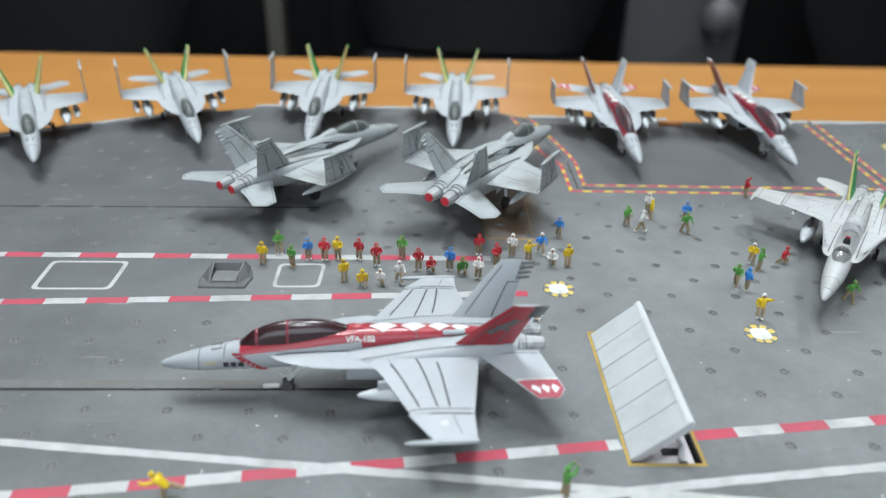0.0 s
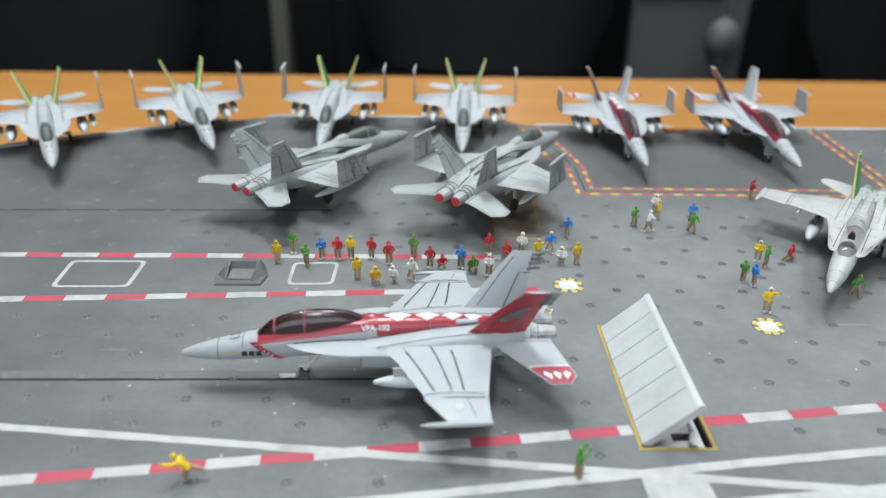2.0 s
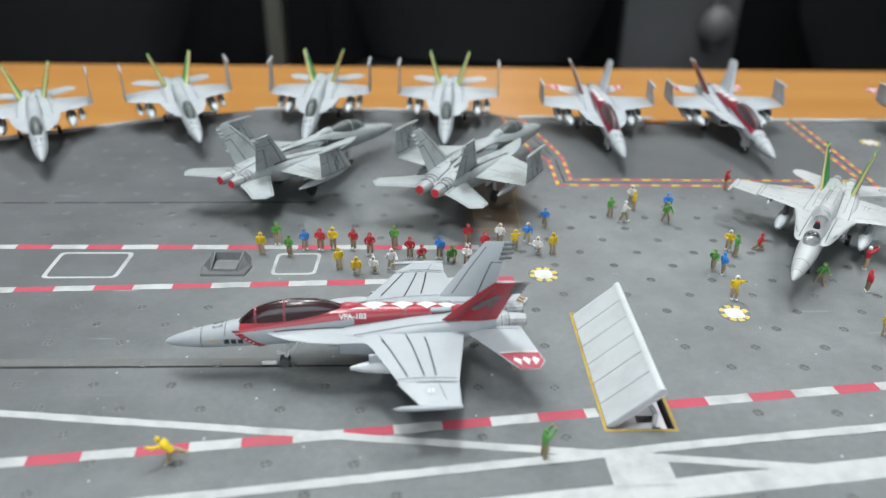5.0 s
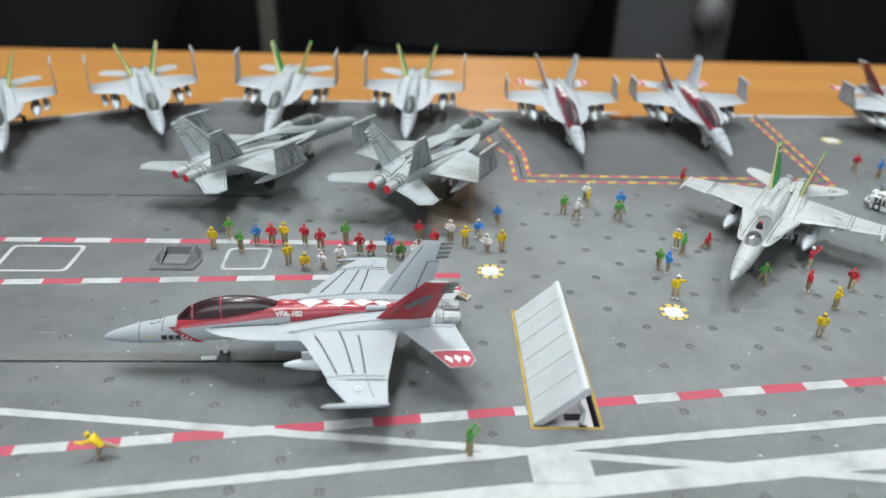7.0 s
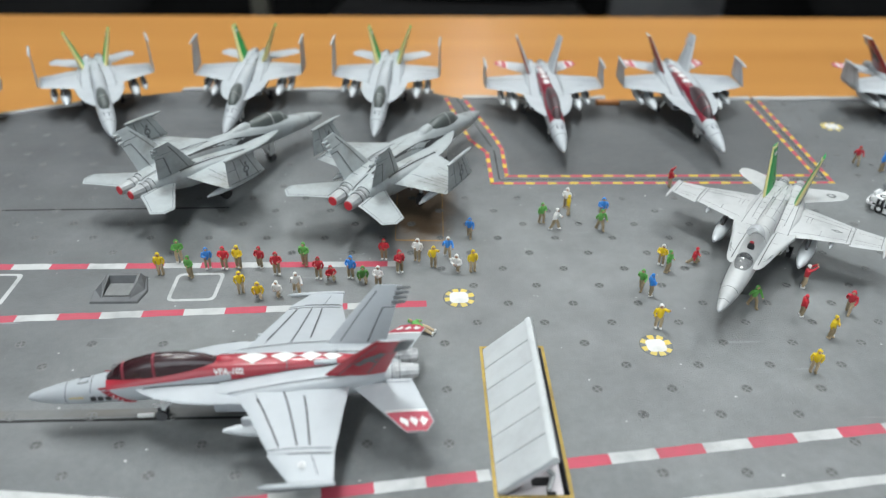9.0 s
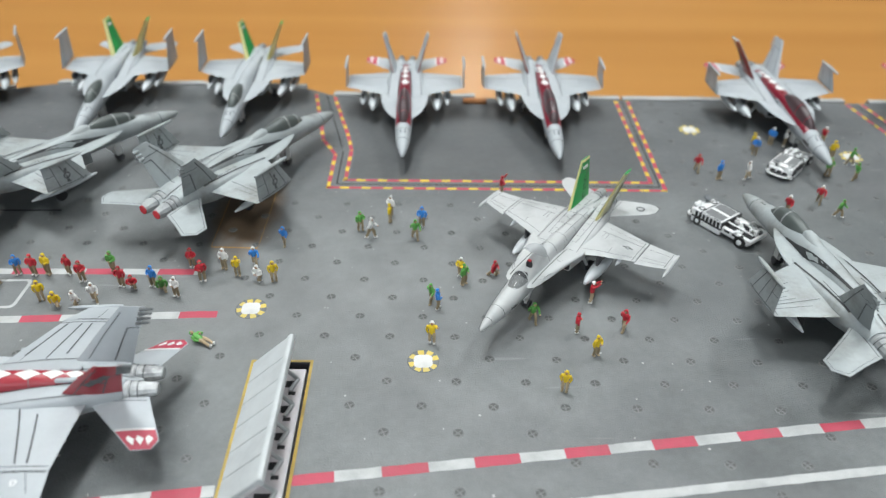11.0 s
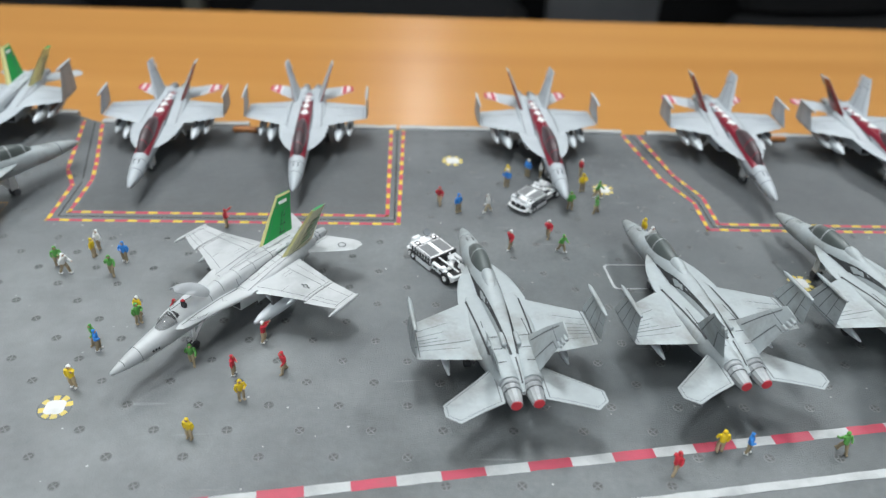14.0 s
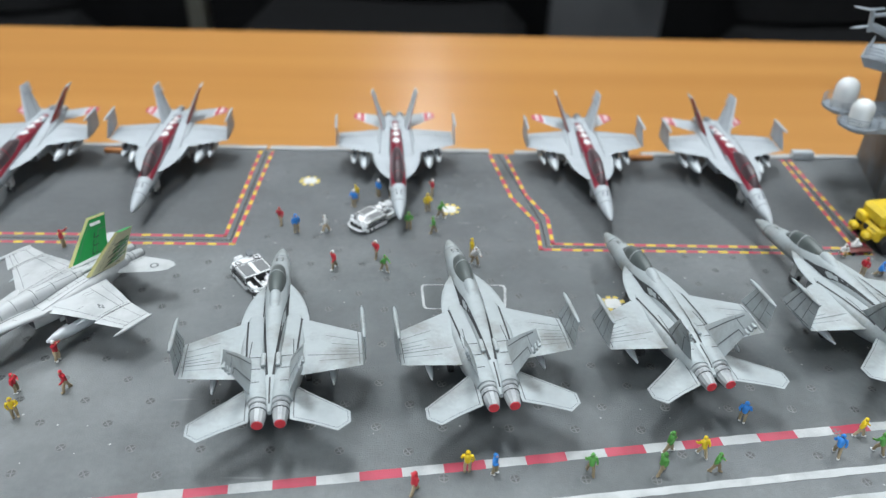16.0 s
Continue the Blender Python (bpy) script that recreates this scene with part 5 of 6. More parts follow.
    for k in ([.17, .45] if two_seat else [.33]):
        if open_canopy:
            break
        i = k * 8
        a, b = rings[int(i)], rings[int(i) + 1]
        t = i - int(i)
        r = [p.lerp(q, t) for p, q in zip(a, b)][:9]
        for d in range(8):
            q = [r[d] * 1, r[d + 1] * 1]
            c = Vector((r[4].x, 0, rings[int(i)][9].z))
            o = [c + (p - c) * 1.025 for p in q]
            bm.faces.new([bm.verts.new(p) for p in (o[0] + Vector((.06, 0, 0)), o[1] + Vector((.06, 0, 0)), o[1] - Vector((.06, 0, 0)), o[0] - Vector((.06, 0, 0)))])
    if bm.faces:
        part("canopy_frame", bm, M["dark_red" if red else "frame_grey"], cn)
    else:
        bm.free()
    if open_canopy:
        part("canopy", canopy_hood(), M["clear"], root, "clear plastic canopy, raised open", smooth=60)
        bm = bmesh.new()
        box(bm, X0 - 6.1, X0 - 4.35, -.32, .32, 2.78, 2.98, .05)
        part("cockpit_well", bm, M["gun"], root)
        s = 5.35
        bm = bmesh.new()
        box(bm, X0 - s - .14, X0 - s + .1, -.2, .2, 2.9, 3.4, .08)
        box(bm, X0 - s - .1, X0 - s + .12, -.14, .14, 3.36, 3.56, .06)
        seat = part("ejection_seat", bm, M["gun"], root)
        bm = bmesh.new()
        box(bm, X0 - s - .08, X0 - s + .1, -.11, .11, 3.5, 3.58, .02)
        part("headrest", bm, M["cover_red"], seat)
        bm = bmesh.new()
        box(bm, X0 - 4.75, X0 - 4.35, -.28, .28, 2.9, 3.12, .06)
        part("coaming", bm, M["gun"], root)
        bm = bmesh.new()
        for j in range(8):
            tube(bm, rings[-1][j], rings[-1][j + 1], .028, n=6)
        part("windscreen_frame", bm, skin, cn)

    if two_seat:
        bm = bmesh.new()
        rings = []
        for s, w, h in [(canopy_end + q, w, h) for q, w, h in (((-.5, .2, .16), (-.15, .31, .36), (.25, .33, .36), (.8, .3, .25), (1.5, .2, .09), (1.9, .1, .02)) if heavy else ((-.15, .2, .1), (.15, .26, .28), (.55, .24, .22), (1.15, .12, .04)))]:
            zt = top_of(s, 0)
            rings.append([Vector((X0 - s, w * math.cos(a), zt - .12 + h * max(0, math.sin(a)))) for a in [6.28319 * i / 10 for i in range(10)]])
        loft(bm, rings)
        part("canopy_fairing", bm, red_paint if red else skin, root, smooth=60)

    # lines on the body
    bm = bmesh.new()
    body_ring_line(bm, 1.75, line_width, lo=0.0, hi=1.0)
    for s in body_rings:
        body_ring_line(bm, s, line_width, lo=0.06, hi=.44)
    for y in (1, -1):
        body_long_line(bm, (lambda s, y=y: y * (.80 - .074 * (s - 5.5))) if heavy else (lambda s, y=y: y * section_at(BODY, s)[2] * 1.02), 5.6 if heavy else 8.5, 14.2 if heavy else 14.8, line_width * (2.4 if heavy else 1.0), 18)
        if heavy:
            body_long_line(bm, lambda s, y=y: y * (.98 + .03 * (s - 9)), 11.2, 13.4, line_width * .8, 8)
        body_long_line(bm, lambda s, y=y: y * (1.42 - .05 * (s - 9)), 9.0, 14.0, line_width * (2.0 if heavy else 1.0), 12)
        if heavy or open_canopy:
            for s in (12.7, 13.7, 14.7) if heavy else (9.0, 12.6, 13.6, 14.6):
                body_cross_line(bm, s, .5 * y, 1.2 * y if s < 14 else .9 * y, line_width)
        if open_canopy:
            for k in range(5):
                body_cross_line(bm, 9.8 + .7 * k, .62 * y, .95 * y, line_width * .8)
            body_long_line(bm, lambda s, y=y: y * .98, 9.8, 12.8, line_width * .8)
            body_long_line(bm, lambda s, y=y: y * .24, 9.5, 14.0, line_width * .8)
    body_long_line(bm, lambda s: 0.0, 14.4, 16.0, line_width * 1.5)
    part("panel_line", bm, M["panel" if heavy or open_canopy else lines], fus)
    if not open_canopy:
        bm = bmesh.new()
        for a, b in (((2.75, -.18), (2.75, .18)), ((2.35, -.18), (2.35, .18)), ((2.35, -.18), (2.75, -.18)), ((2.35, .18), (2.75, .18))):
            q = []
            for s, y in (a, b):
                q.append(Vector((X0 - s, y, top_of(s, y) + .015)))
            d = (q[1] - q[0]).normalized() * .035
            o = Vector((-d.y, d.x, 0))
            bm.faces.new([bm.verts.new(p) for p in (q[0] - d - o, q[1] + d - o, q[1] + d + o, q[0] - d + o)])
        part("nose_panel", bm, M["panel"], fus)
    if red:
        bm = bmesh.new()
        for i, s in enumerate((9.95, 11.3, 12.45, 13.4)):
            h, wide = .66 - .07 * i, .36 - .03 * i
            prev = None
            for k in range(-6, 7):
                y = wide * k / 6
                half = h * (1 - abs(k) / 6)
                now = [bm.verts.new((X0 - ss, y, top_of(ss, y) + .03)) for ss in (s - half, s, s + half)]
                if prev:
                    bm.faces.new((prev[0], prev[1], now[1], now[0]))
                    bm.faces.new((prev[1], prev[2], now[2], now[1]))
                prev = now
        part("diamond_band", bm, M["pure_white"], fus)

    if modex:
        # squadron letters on the spine's sides, bars for the rest
        for side in (1, -1):
            tx = bpy.data.curves.new("squadron_letters", "FONT")
            tx.body, tx.size, tx.align_x, tx.align_y = "VFA-102", 0.36 * P, "CENTER", "CENTER"
            tx.offset = 0.012 * P
            ob = new("squadron_letters", tx)
            ob.parent = fus
            s = 8.95
            ob.matrix_basis = Matrix.Translation(Vector((X0 - s, (side_of(s, 3.1) + .07) * side, 3.1 - .04)) * P) @ pose(0, 0, 0, 58, 0, 180 if side > 0 else 0)
            ob.data.materials.append(M["pure_white"])
            bm = bmesh.new()
            for k in range(7):
                s5, zz = 3.5 + .17 * k, 2.5 - .13 * k
                y = side_of(s5, zz) + .015
                bm.faces.new([bm.verts.new((X0 - s5 + dx, y * side, zz + dz)) for dx, dz in ((-.27, -.08), (.1, -.08), (.27, .09), (-.1, .09))])
            chevron = part("chevron", bm, red_paint, fus)
            bm = bmesh.new()
            for k in range(6):
                s5, zz = 3.56 + .17 * k, 2.44 - .13 * k
                y = side_of(s5, zz) + .03
                bm.faces.new([bm.verts.new((X0 - s5 + dx, y * side, zz + dz)) for dx, dz in ((-.06, 0), (0, -.05), (.06, 0), (0, .05))])
            part("chevron_dots", bm, M["pure_white"], chevron)
            bm = bmesh.new()
            bm.faces.new([bm.verts.new((X0 - s5, (side_of(s5, 2.08) + .012) * side, zz)) for s5, zz in ((1.95, 2.05), (2.6, 2.09), (2.6, 2.15), (1.95, 2.1))])
            part("nose_stripe", bm, M["yellow"], fus)
    if bars:
        s0, size = bars
        for side in (1, -1):
            for k in range(3):
                s5 = s0 + .36 * size * k
                bm = bmesh.new()
                bm.faces.new([bm.verts.new((X0 - s5 + dx * size, (side_of(s5, 2.02 + ez * size) + .02) * side, 2.04 + ez * size)) for dx, ez in ((-.14, -.15), (.14, -.13), (.15, .15), (-.12, .17))])
                part("number_bar", bm, M["letter_black"], fus)

    # undercarriage
    bm = bmesh.new()
    tube(bm, (X0 - 5.7, 0, 1.65), (X0 - 5.55, 0, .3), .12, .09)
    tube(bm, (X0 - 5.6, 0, .55), (X0 - 6.7, 0, 1.75), .1, .08)
    tube(bm, (X0 - 5.5, -.22, .26), (X0 - 5.5, .22, .26), .07)
    box(bm, X0 - 5.75, X0 - 5.15, -.05, .05, .62, .8, .02)
    box(bm, X0 - 6.4, X0 - 5.9, -.3, -.24, 1.2, 1.75, .02)
    if not modex and not open_canopy:
        box(bm, X0 - 5.85, X0 - 5.35, .2, .3, .5, 1.5, .03)
        box(bm, X0 - 5.85, X0 - 5.35, -.3, -.2, .5, 1.5, .03)
    if modex:
        box(bm, X0 - 5.1, X0 - 4.35, -.09, .09, .03, .22, .04)
    ng = part("nose_gear", bm, M["pure_white"], root)
    for y in (.2, -.2):
        bm = bmesh.new()
        tube(bm, (X0 - 5.5, y - .07, .26), (X0 - 5.5, y + .07, .26), .26, n=14)
        part("wheel", bm, M["gear_tyre"], ng)
    for side in (1, -1):
        bm = bmesh.new()
        tube(bm, (X0 - 10.4, 1.15 * side, 1.75), (X0 - 10.9, 1.5 * side, .6), .13, .1)
        tube(bm, (X0 - 10.9, 1.5 * side, .6), (X0 - 11.2, 1.6 * side, .38), .09)
        box(bm, X0 - 11.4, X0 - 10.0, 1.05 * side - .03, 1.05 * side + .03, .95, 1.7, .02)
        mg = part("main_gear", bm, M["gear"], root)
        bm = bmesh.new()
        tube(bm, (X0 - 11.2, 1.62 * side - .14, .38), (X0 - 11.2, 1.62 * side + .14, .38), .38, n=16)
        part("wheel", bm, M["tyre"], mg)

    # stores under the wings
    for side in (1, -1):
        for k2, y in enumerate(tanks):
            bm = bmesh.new()
            slim = tank_size * (1 - .34 * k2)
            aft, low = tank_back + .75 * k2, tank_drop - .12 * k2
            rings = []
            for k in range(9):
                u = k / 8
                r = .42 * slim * math.sin(math.pi * (0.02 + .96 * u)) ** .55
                rings.append([Vector((X0 - 8.4 - aft - (4.6 - k2) * u, y * side + r * math.cos(6.28319 * i / 12), 1.72 - low + r * math.sin(6.28319 * i / 12))) for i in range(12)])
            loft(bm, rings)
            tk = part("drop_tank", bm, M["tank"], root, "pale grey drop tank", smooth=60)
            bm = bmesh.new()
            box(bm, X0 - 12.6, X0 - 9.7, y * side - .08, y * side + .08, 1.95 - low, 2.42, .03)
            part("pylon", bm, M["gear_tyre"] if tank_drop > .12 else skin, tk)
        for y in missiles:
            bm = bmesh.new()
            tube(bm, (X0 - 10.2, y * side, 2.2), (X0 - 13.0, y * side, 2.2), .13, n=8)
            tube(bm, (X0 - 9.75, y * side, 2.2), (X0 - 10.2, y * side, 2.2), .02, .13, n=8)
            for a in (45, 135, 225, 315):
                d = Vector((0, math.cos(radians(a)), math.sin(radians(a))))
                for x in (X0 - 11.1, X0 - 12.8):
                    q = [Vector((x, y * side, 2.2)) + d * .1, Vector((x - .3, y * side, 2.2)) + d * .1, Vector((x - .3, y * side, 2.2)) + d * .38, Vector((x - .2, y * side, 2.2)) + d * .38]
                    nrm = d.cross(Vector((1, 0, 0))) * .02
                    lo, hi = [p - nrm for p in q], [p + nrm for p in q]
                    loft(bm, [lo, hi])
            ms = part("missile", bm, M["tank"], root, "slim white missile", smooth=40)
            bm = bmesh.new()
            box(bm, X0 - 12.6, X0 - 10.9, y * side - .06, y * side + .06, 2.2, 2.42, .02)
            part("pylon", bm, skin, ms)
    # the model sits a little nose-down
    seen = set()
    for ob in root.children_recursive:
        if ob.type != "MESH" or ob.data.name in seen or ob.name.split(".")[0] in ("nose_gear", "main_gear", "wheel"):
            continue
        seen.add(ob.data.name)
        for v in ob.data.vertices:
            v.co.z += sit[0] * P + sit[1] * (X0 * P - v.co.x)
    for ob in root.children_recursive:
        if ob.name.split(".")[0] in ("panel_line", "fin_pod", "diamond_band", "insignia", "emblem"):
            tagged(ob, kind="stuff")
    return root


def canopy_hood():
    """The lifted two-seat hood, hinged at its rear edge."""
    bm = bmesh.new()
    rings = []
    for i in range(9):
        k = i / 8
        w = .46 * math.sin(math.pi * (.06 + .74 * k)) ** .55
        h = .56 * math.sin(math.pi * (.05 + .75 * k)) ** .7
        x = 2.5 * (1 - k)
        rings.append([Vector((x, w * math.cos(a), h * math.sin(a))) for a in [math.pi * j / 10 for j in range(11)]])
    vs = [[bm.verts.new(p) for p in r] for r in rings]
    for i in range(8):
        for j in range(10):
            bm.faces.new((vs[i][j], vs[i][j + 1], vs[i + 1][j + 1], vs[i + 1][j]))
    bmesh.ops.solidify(bm, geom=bm.faces[:], thickness=0.06)
    bmesh.ops.scale(bm, vec=(1.08, 1.15, 1.15), verts=bm.verts)
    m = Matrix.Translation((X0 - 6.9, 0, 3.0)) @ Matrix.Rotation(radians(-37), 4, "Y")
    bmesh.ops.transform(bm, matrix=m, verts=bm.verts)
    return bm


def parked(x, y, heading, size=1.0, long=0.0):
    """A pose from the nose's place in millimetres and the way the nose points, in degrees."""
    a = radians(heading)
    long = long or size
    off = X0 * P * 1000 * long
    return pose((x - off * math.cos(a)) * MM, (y - off * math.sin(a)) * MM, 0.0, 0, 0, heading) @ Matrix.Diagonal((long, size, size, 1))

# ---- the parked jets ----
ROW = "jets parked along the deck edge"
green = jet("jet_fighter", "pale grey model jet, yellow-green fins and folded wings", M["far_grey"], tails="green", lines="panel_soft", group=ROW, at=parked(-92.5, 136.2, -63.6), panel=2.65, wing_lines=False, fin_tip=(14.95, 1.97, 5.5), glass="canopy_grey", fin_thick=1.9, tanks=(2.85, 3.75), missiles=(), tank_size=1.12, tank_drop=.2)
for x, y, h in ((-60.6, 148.8, -66), (-35.8, 150.0, -90), (-1.9, 148.4, -93)):
    copy_thing(green, parked(x, y, h))
red_jet = jet("jet_fighter", "pale grey model jet, wine-red spine with white diamonds, folded wings", M["far_grey"], two_seat=True, red=True, tails="red", lines="panel_soft", group=ROW, at=parked(39.9, 140.0, -89.6, 1.02), stab_tip=True, wing_lines=False, glass="canopy_row", bars=(2.7, .8), panel=1.55, fold_at=4.98, sit=(-0.21, 0.012), tanks=(2.75, 3.65), missiles=(), fin_tip=(15.05, 2.02, 5.4), stab_kind="square", tank_size=1.12, tank_drop=.16, fin_thick=1.8)
for x, y, h in ((74.9, 140.0, -89.4), (134.7, 138.3, -86.6), (182.4, 138.7, -88.5), (218.9, 138.0, -88.5)):
    copy_thing(red_jet, parked(x, y, h, 1.02))
grey_jet = jet("jet_fighter", "weathered grey model jet, folded wings and red exhaust covers", M["grey"], two_seat=True, covers=True, group="grey jets with tails to the landing area", at=parked(-15.0, 160.0, 54.5, 1.1), line_width=.05, wing_lines=False, glass="canopy_grey", noz="nozzle_pale", body_rings=(), heavy=True, lines="panel_mid", fold_at=4.52, missiles=(), tank_back=.7, tank_size=.58, tank_drop=.1, lex="slim", panel=1.62, fin_root=(12.6, 15.4), fin_tip=(14.9, 1.86, 5.45), fin_te=15.95, canopy_end=7.5)
for x, y, h, size, long in ((21.0, 157.5, 59.9, 1.05, 1.05), (111.1, 121.7, 96.9, 1.035, .955), (145.6, 125.6, 98.2, 1.03, .96), (180.2, 129.3, 99.5, 1.015, .94), (216.1, 135.6, 101, 1.02, .965)):
    copy_thing(grey_jet, parked(x, y, h, size, long))
show_jet = jet("jet_fighter", "light grey model jet, red spine with white diamonds, spread wings", M["far_grey"], folded=False, two_seat=True, red=True, tails="red", tanks=(2.7,), missiles=(), stab_tip=True, at=parked(-43.5, 66.3, -177, 1.055), line_width=.045, lines="panel_mid", red_paint=M["bright_red"], modex=True, panel=1.3, glass="canopy_wine", noz="nozzle_light", droop=.4, te=.32, tank_back=.45, tank_size=.86, bars=(3.0, .9), le=.3, fin_root=(12.95, 15.7), fin_tip=(15.42, 1.94, 5.5), fin_te=16.6, stab_kind="square", stab_span=.92, stab_drop=.6, canopy_end=8.45)
hornet = jet("jet_fighter", "pale model jet, spread wings, open canopy and green fin", M["light_grey"], folded=False, tails="green", open_canopy=True, tanks=(2.6,), missiles=(3.8,), at=parked(54.3, 82.2, -125.2, .985), line_width=.03, lines="panel_mid", body_rings=(.75, 6.9, 7.9, 9.3, 10.6, 12.2, 13.4), noz="nozzle_pale", glass="clear_smoke", fin_thick=1.5, tank_size=1.1, tank_drop=.5, tank_back=-.25, fin_tip=(15.0, 1.58, 5.55), droop=.2, panel=1.9, te=-.28, lex="narrow", nose=.86, bars=(2.45, .5), sit=(0.22, -0.016))

# ---- the deck crew: one small painted casting each ----
JERSEY = {"red": "j_red", "yellow": "j_yellow", "green": "j_green", "blue": "j_blue", "white": "j_white"}


def limb(bm, pts, r, mat, n=7):
    for (a, ra), (b, rb) in zip(zip(pts, r), zip(pts[1:], r[1:])):
        tube(bm, a, b, ra, rb, n, mat)


def casting(stance, colour, seed):
    """Slots: jersey, trousers, helmet, face, boots. A colour may name a second one for the helmet: red/white."""
    colour, _, hat = colour.partition("/")
    rnd = random.Random(seed)
    bm = bmesh.new()
    drop = {"kneel": .42, "lunge": .34, "lie": .0}.get(stance, 0.0)
    if stance == "walk":
        feet = [(.32, .12), (-.3, -.12)]
    elif stance == "lunge":
        feet = [(.38, .15), (-.5, -.15)]
    elif stance == "kneel":
        feet = [(.1, .17), (-.35, -.15)]
    else:
        feet = [(rnd.uniform(-.05, .1), .15), (rnd.uniform(-.1, .05), -.15)]
    hip = .92 - drop
    for fx, fy in feet:
        knee = (fx * .5 + .06 + (.22 if stance == "kneel" and fx > 0 else 0), fy, hip * .55 + .04)
        limb(bm, [(fx, fy, .06), knee, (0, fy * .75, hip)], [.085, .115, .14], 1)
        box(bm, fx - .1, fx + .18, fy - .08, fy + .08, 0, .13, .03, mat=4)
    lean = {"walk": .1, "lunge": .16, "kneel": .12, "reach": .02}.get(stance, rnd.uniform(-.02, .04))
    rings = []
    for z, w, d in ((hip - .06, .2, .15), (hip + .12, .21, .16), (hip + .38, .25, .18), (hip + .55, .22, .15), (hip + .62, .1, .09)):
        rings.append([Vector((lean * (z - hip) * 1.6 + d * math.cos(a), w * math.sin(a), z)) for a in [6.28319 * i / 10 for i in range(10)]])
    loft(bm, rings, 0)
    sx, sz = lean * .85, hip + .52
    for side in (1, -1):
        sh = (sx, .25 * side, sz)
        if stance in ("point", "lunge") and side == 1:
            pts = [sh, (sx + .28, .36, sz + .1), (sx + .5, .42, sz + .32)]
        elif stance == "reach":
            pts = [sh, (sx + .25, .22 * side, sz + .16), (sx + .45, .14 * side, sz + .4)]
        elif stance == "walk":
            pts = [sh, (sx + .12 * side, .34 * side, sz - .28), (sx + .3 * side + .1, .3 * side, sz - .46)]
        elif rnd.random() < .5:
            pts = [sh, (sx + .06, .37 * side, sz - .28), (sx + .27, .1 * side, sz - .32)]
        else:
            pts = [sh, (sx - .02, .36 * side, sz - .3), (sx + .02, .27 * side, sz - .56)]
        limb(bm, pts, [.1, .085, .065], 0)
        ball(bm, pts[-1], .07, .07, .07, 6, 4, 3)
    hz = hip + .76
    ball(bm, (lean * 1.15 + .02, 0, hz), .125, .115, .15, 8, 6, 3)
    ball(bm, (lean * 1.15 - .015, 0, hz + .05), .135, .135, .13, 10, 6, 2)
    for side in (1, -1):
        ball(bm, (lean * 1.15, .13 * side, hz), .06, .04, .08, 6, 4, 2)
    if stance == "lunge":
        bmesh.ops.rotate(bm, matrix=Matrix.Rotation(radians(28), 3, "Y"), verts=bm.verts)
        low = min(v.co.z for v in bm.verts)
        bmesh.ops.translate(bm, vec=(-.3, 0, -low), verts=bm.verts)
    if stance == "lie":
        bmesh.ops.rotate(bm, matrix=Matrix.Rotation(radians(-78), 3, "Y"), verts=bm.verts)
        low = min(v.co.z for v in bm.verts)
        bmesh.ops.translate(bm, vec=(.9, 0, -low), verts=bm.verts)
    bmesh.ops.scale(bm, vec=(P * 1.05, P * .98, P), verts=bm.verts)
    helmet = JERSEY[hat or colour]
    boots = rnd.choice(["khaki", "j_white", "khaki_pale", "j_white"])
    trousers = rnd.choice(["khaki", "khaki_pale"])
    return mesh_from("figurine", bm, [M[JERSEY[colour]], M[trousers], M[helmet], M["skin"], M[boots]], 50)


WORDS = {"stand": "standing", "kneel": "kneeling", "walk": "walking", "point": "raising an arm", "reach": "reaching up", "lie": "lying on the deck", "lunge": "lunging"}
KINDS = {}


def crew(rows, group, toward, spread=70):
    for i, (x, y, colour, stance, *facing) in enumerate(rows):
        key = (stance, colour, i % 3)
        if key not in KINDS:
            KINDS[key] = casting(stance, colour, len(KINDS) + 5)
        ob = new("figurine", KINDS[key])
        turn = facing[0] if facing else toward + spread * math.sin(i * 2.4)
        s = .86 + .04 * math.sin(i * 1.7)
        ob.matrix_basis = pose(x * MM, y * MM, 0, 0, 0, turn) @ Matrix.Diagonal((s, s, s, 1))
        jersey, _, hat = colour.partition("/")
        tagged(ob, "tiny crew figurine in %s jersey%s, %s" % (jersey, ", %s helmet" % hat if hat else "", WORDS[stance]), "figurine", group)


CLUSTER = [
    (-37.0, 101.4, "yellow", "stand"), (-34.8, 105.2, "green", "stand"), (-31.6, 100.4, "green", "stand"), (-29.2, 103.1, "blue", "stand"), (-26.2, 102.9, "red", "stand"),
    (-23.8, 103.2, "yellow", "stand"), (-22.0, 95.8, "yellow", "stand"), (-20.0, 103.2, "red", "stand"), (-16.7, 101.1, "red", "stand"), (-18.7, 94.1, "yellow", "kneel"),
    (-15.5, 94.7, "white", "kneel"), (-12.5, 95.4, "white", "walk"), (-12.2, 104.0, "green", "stand"), (-9.2, 99.7, "red", "stand"), (-7.1, 99.1, "red", "kneel"),
    (-3.6, 99.8, "blue", "stand"), (-1.5, 98.4, "green", "kneel"), (1.9, 105.6, "red", "stand"), (1.3, 97.0, "white", "stand"), (4.8, 101.4, "red", "stand"),
    (8.0, 105.2, "white", "stand"), (10.8, 103.2, "yellow", "point"), (13.4, 106.2, "blue/white", "walk"), (15.0, 101.8, "white", "kneel"), (17.7, 101.6, "yellow", "stand"),
    (17.8, 113.0, "blue", "walk"),
]
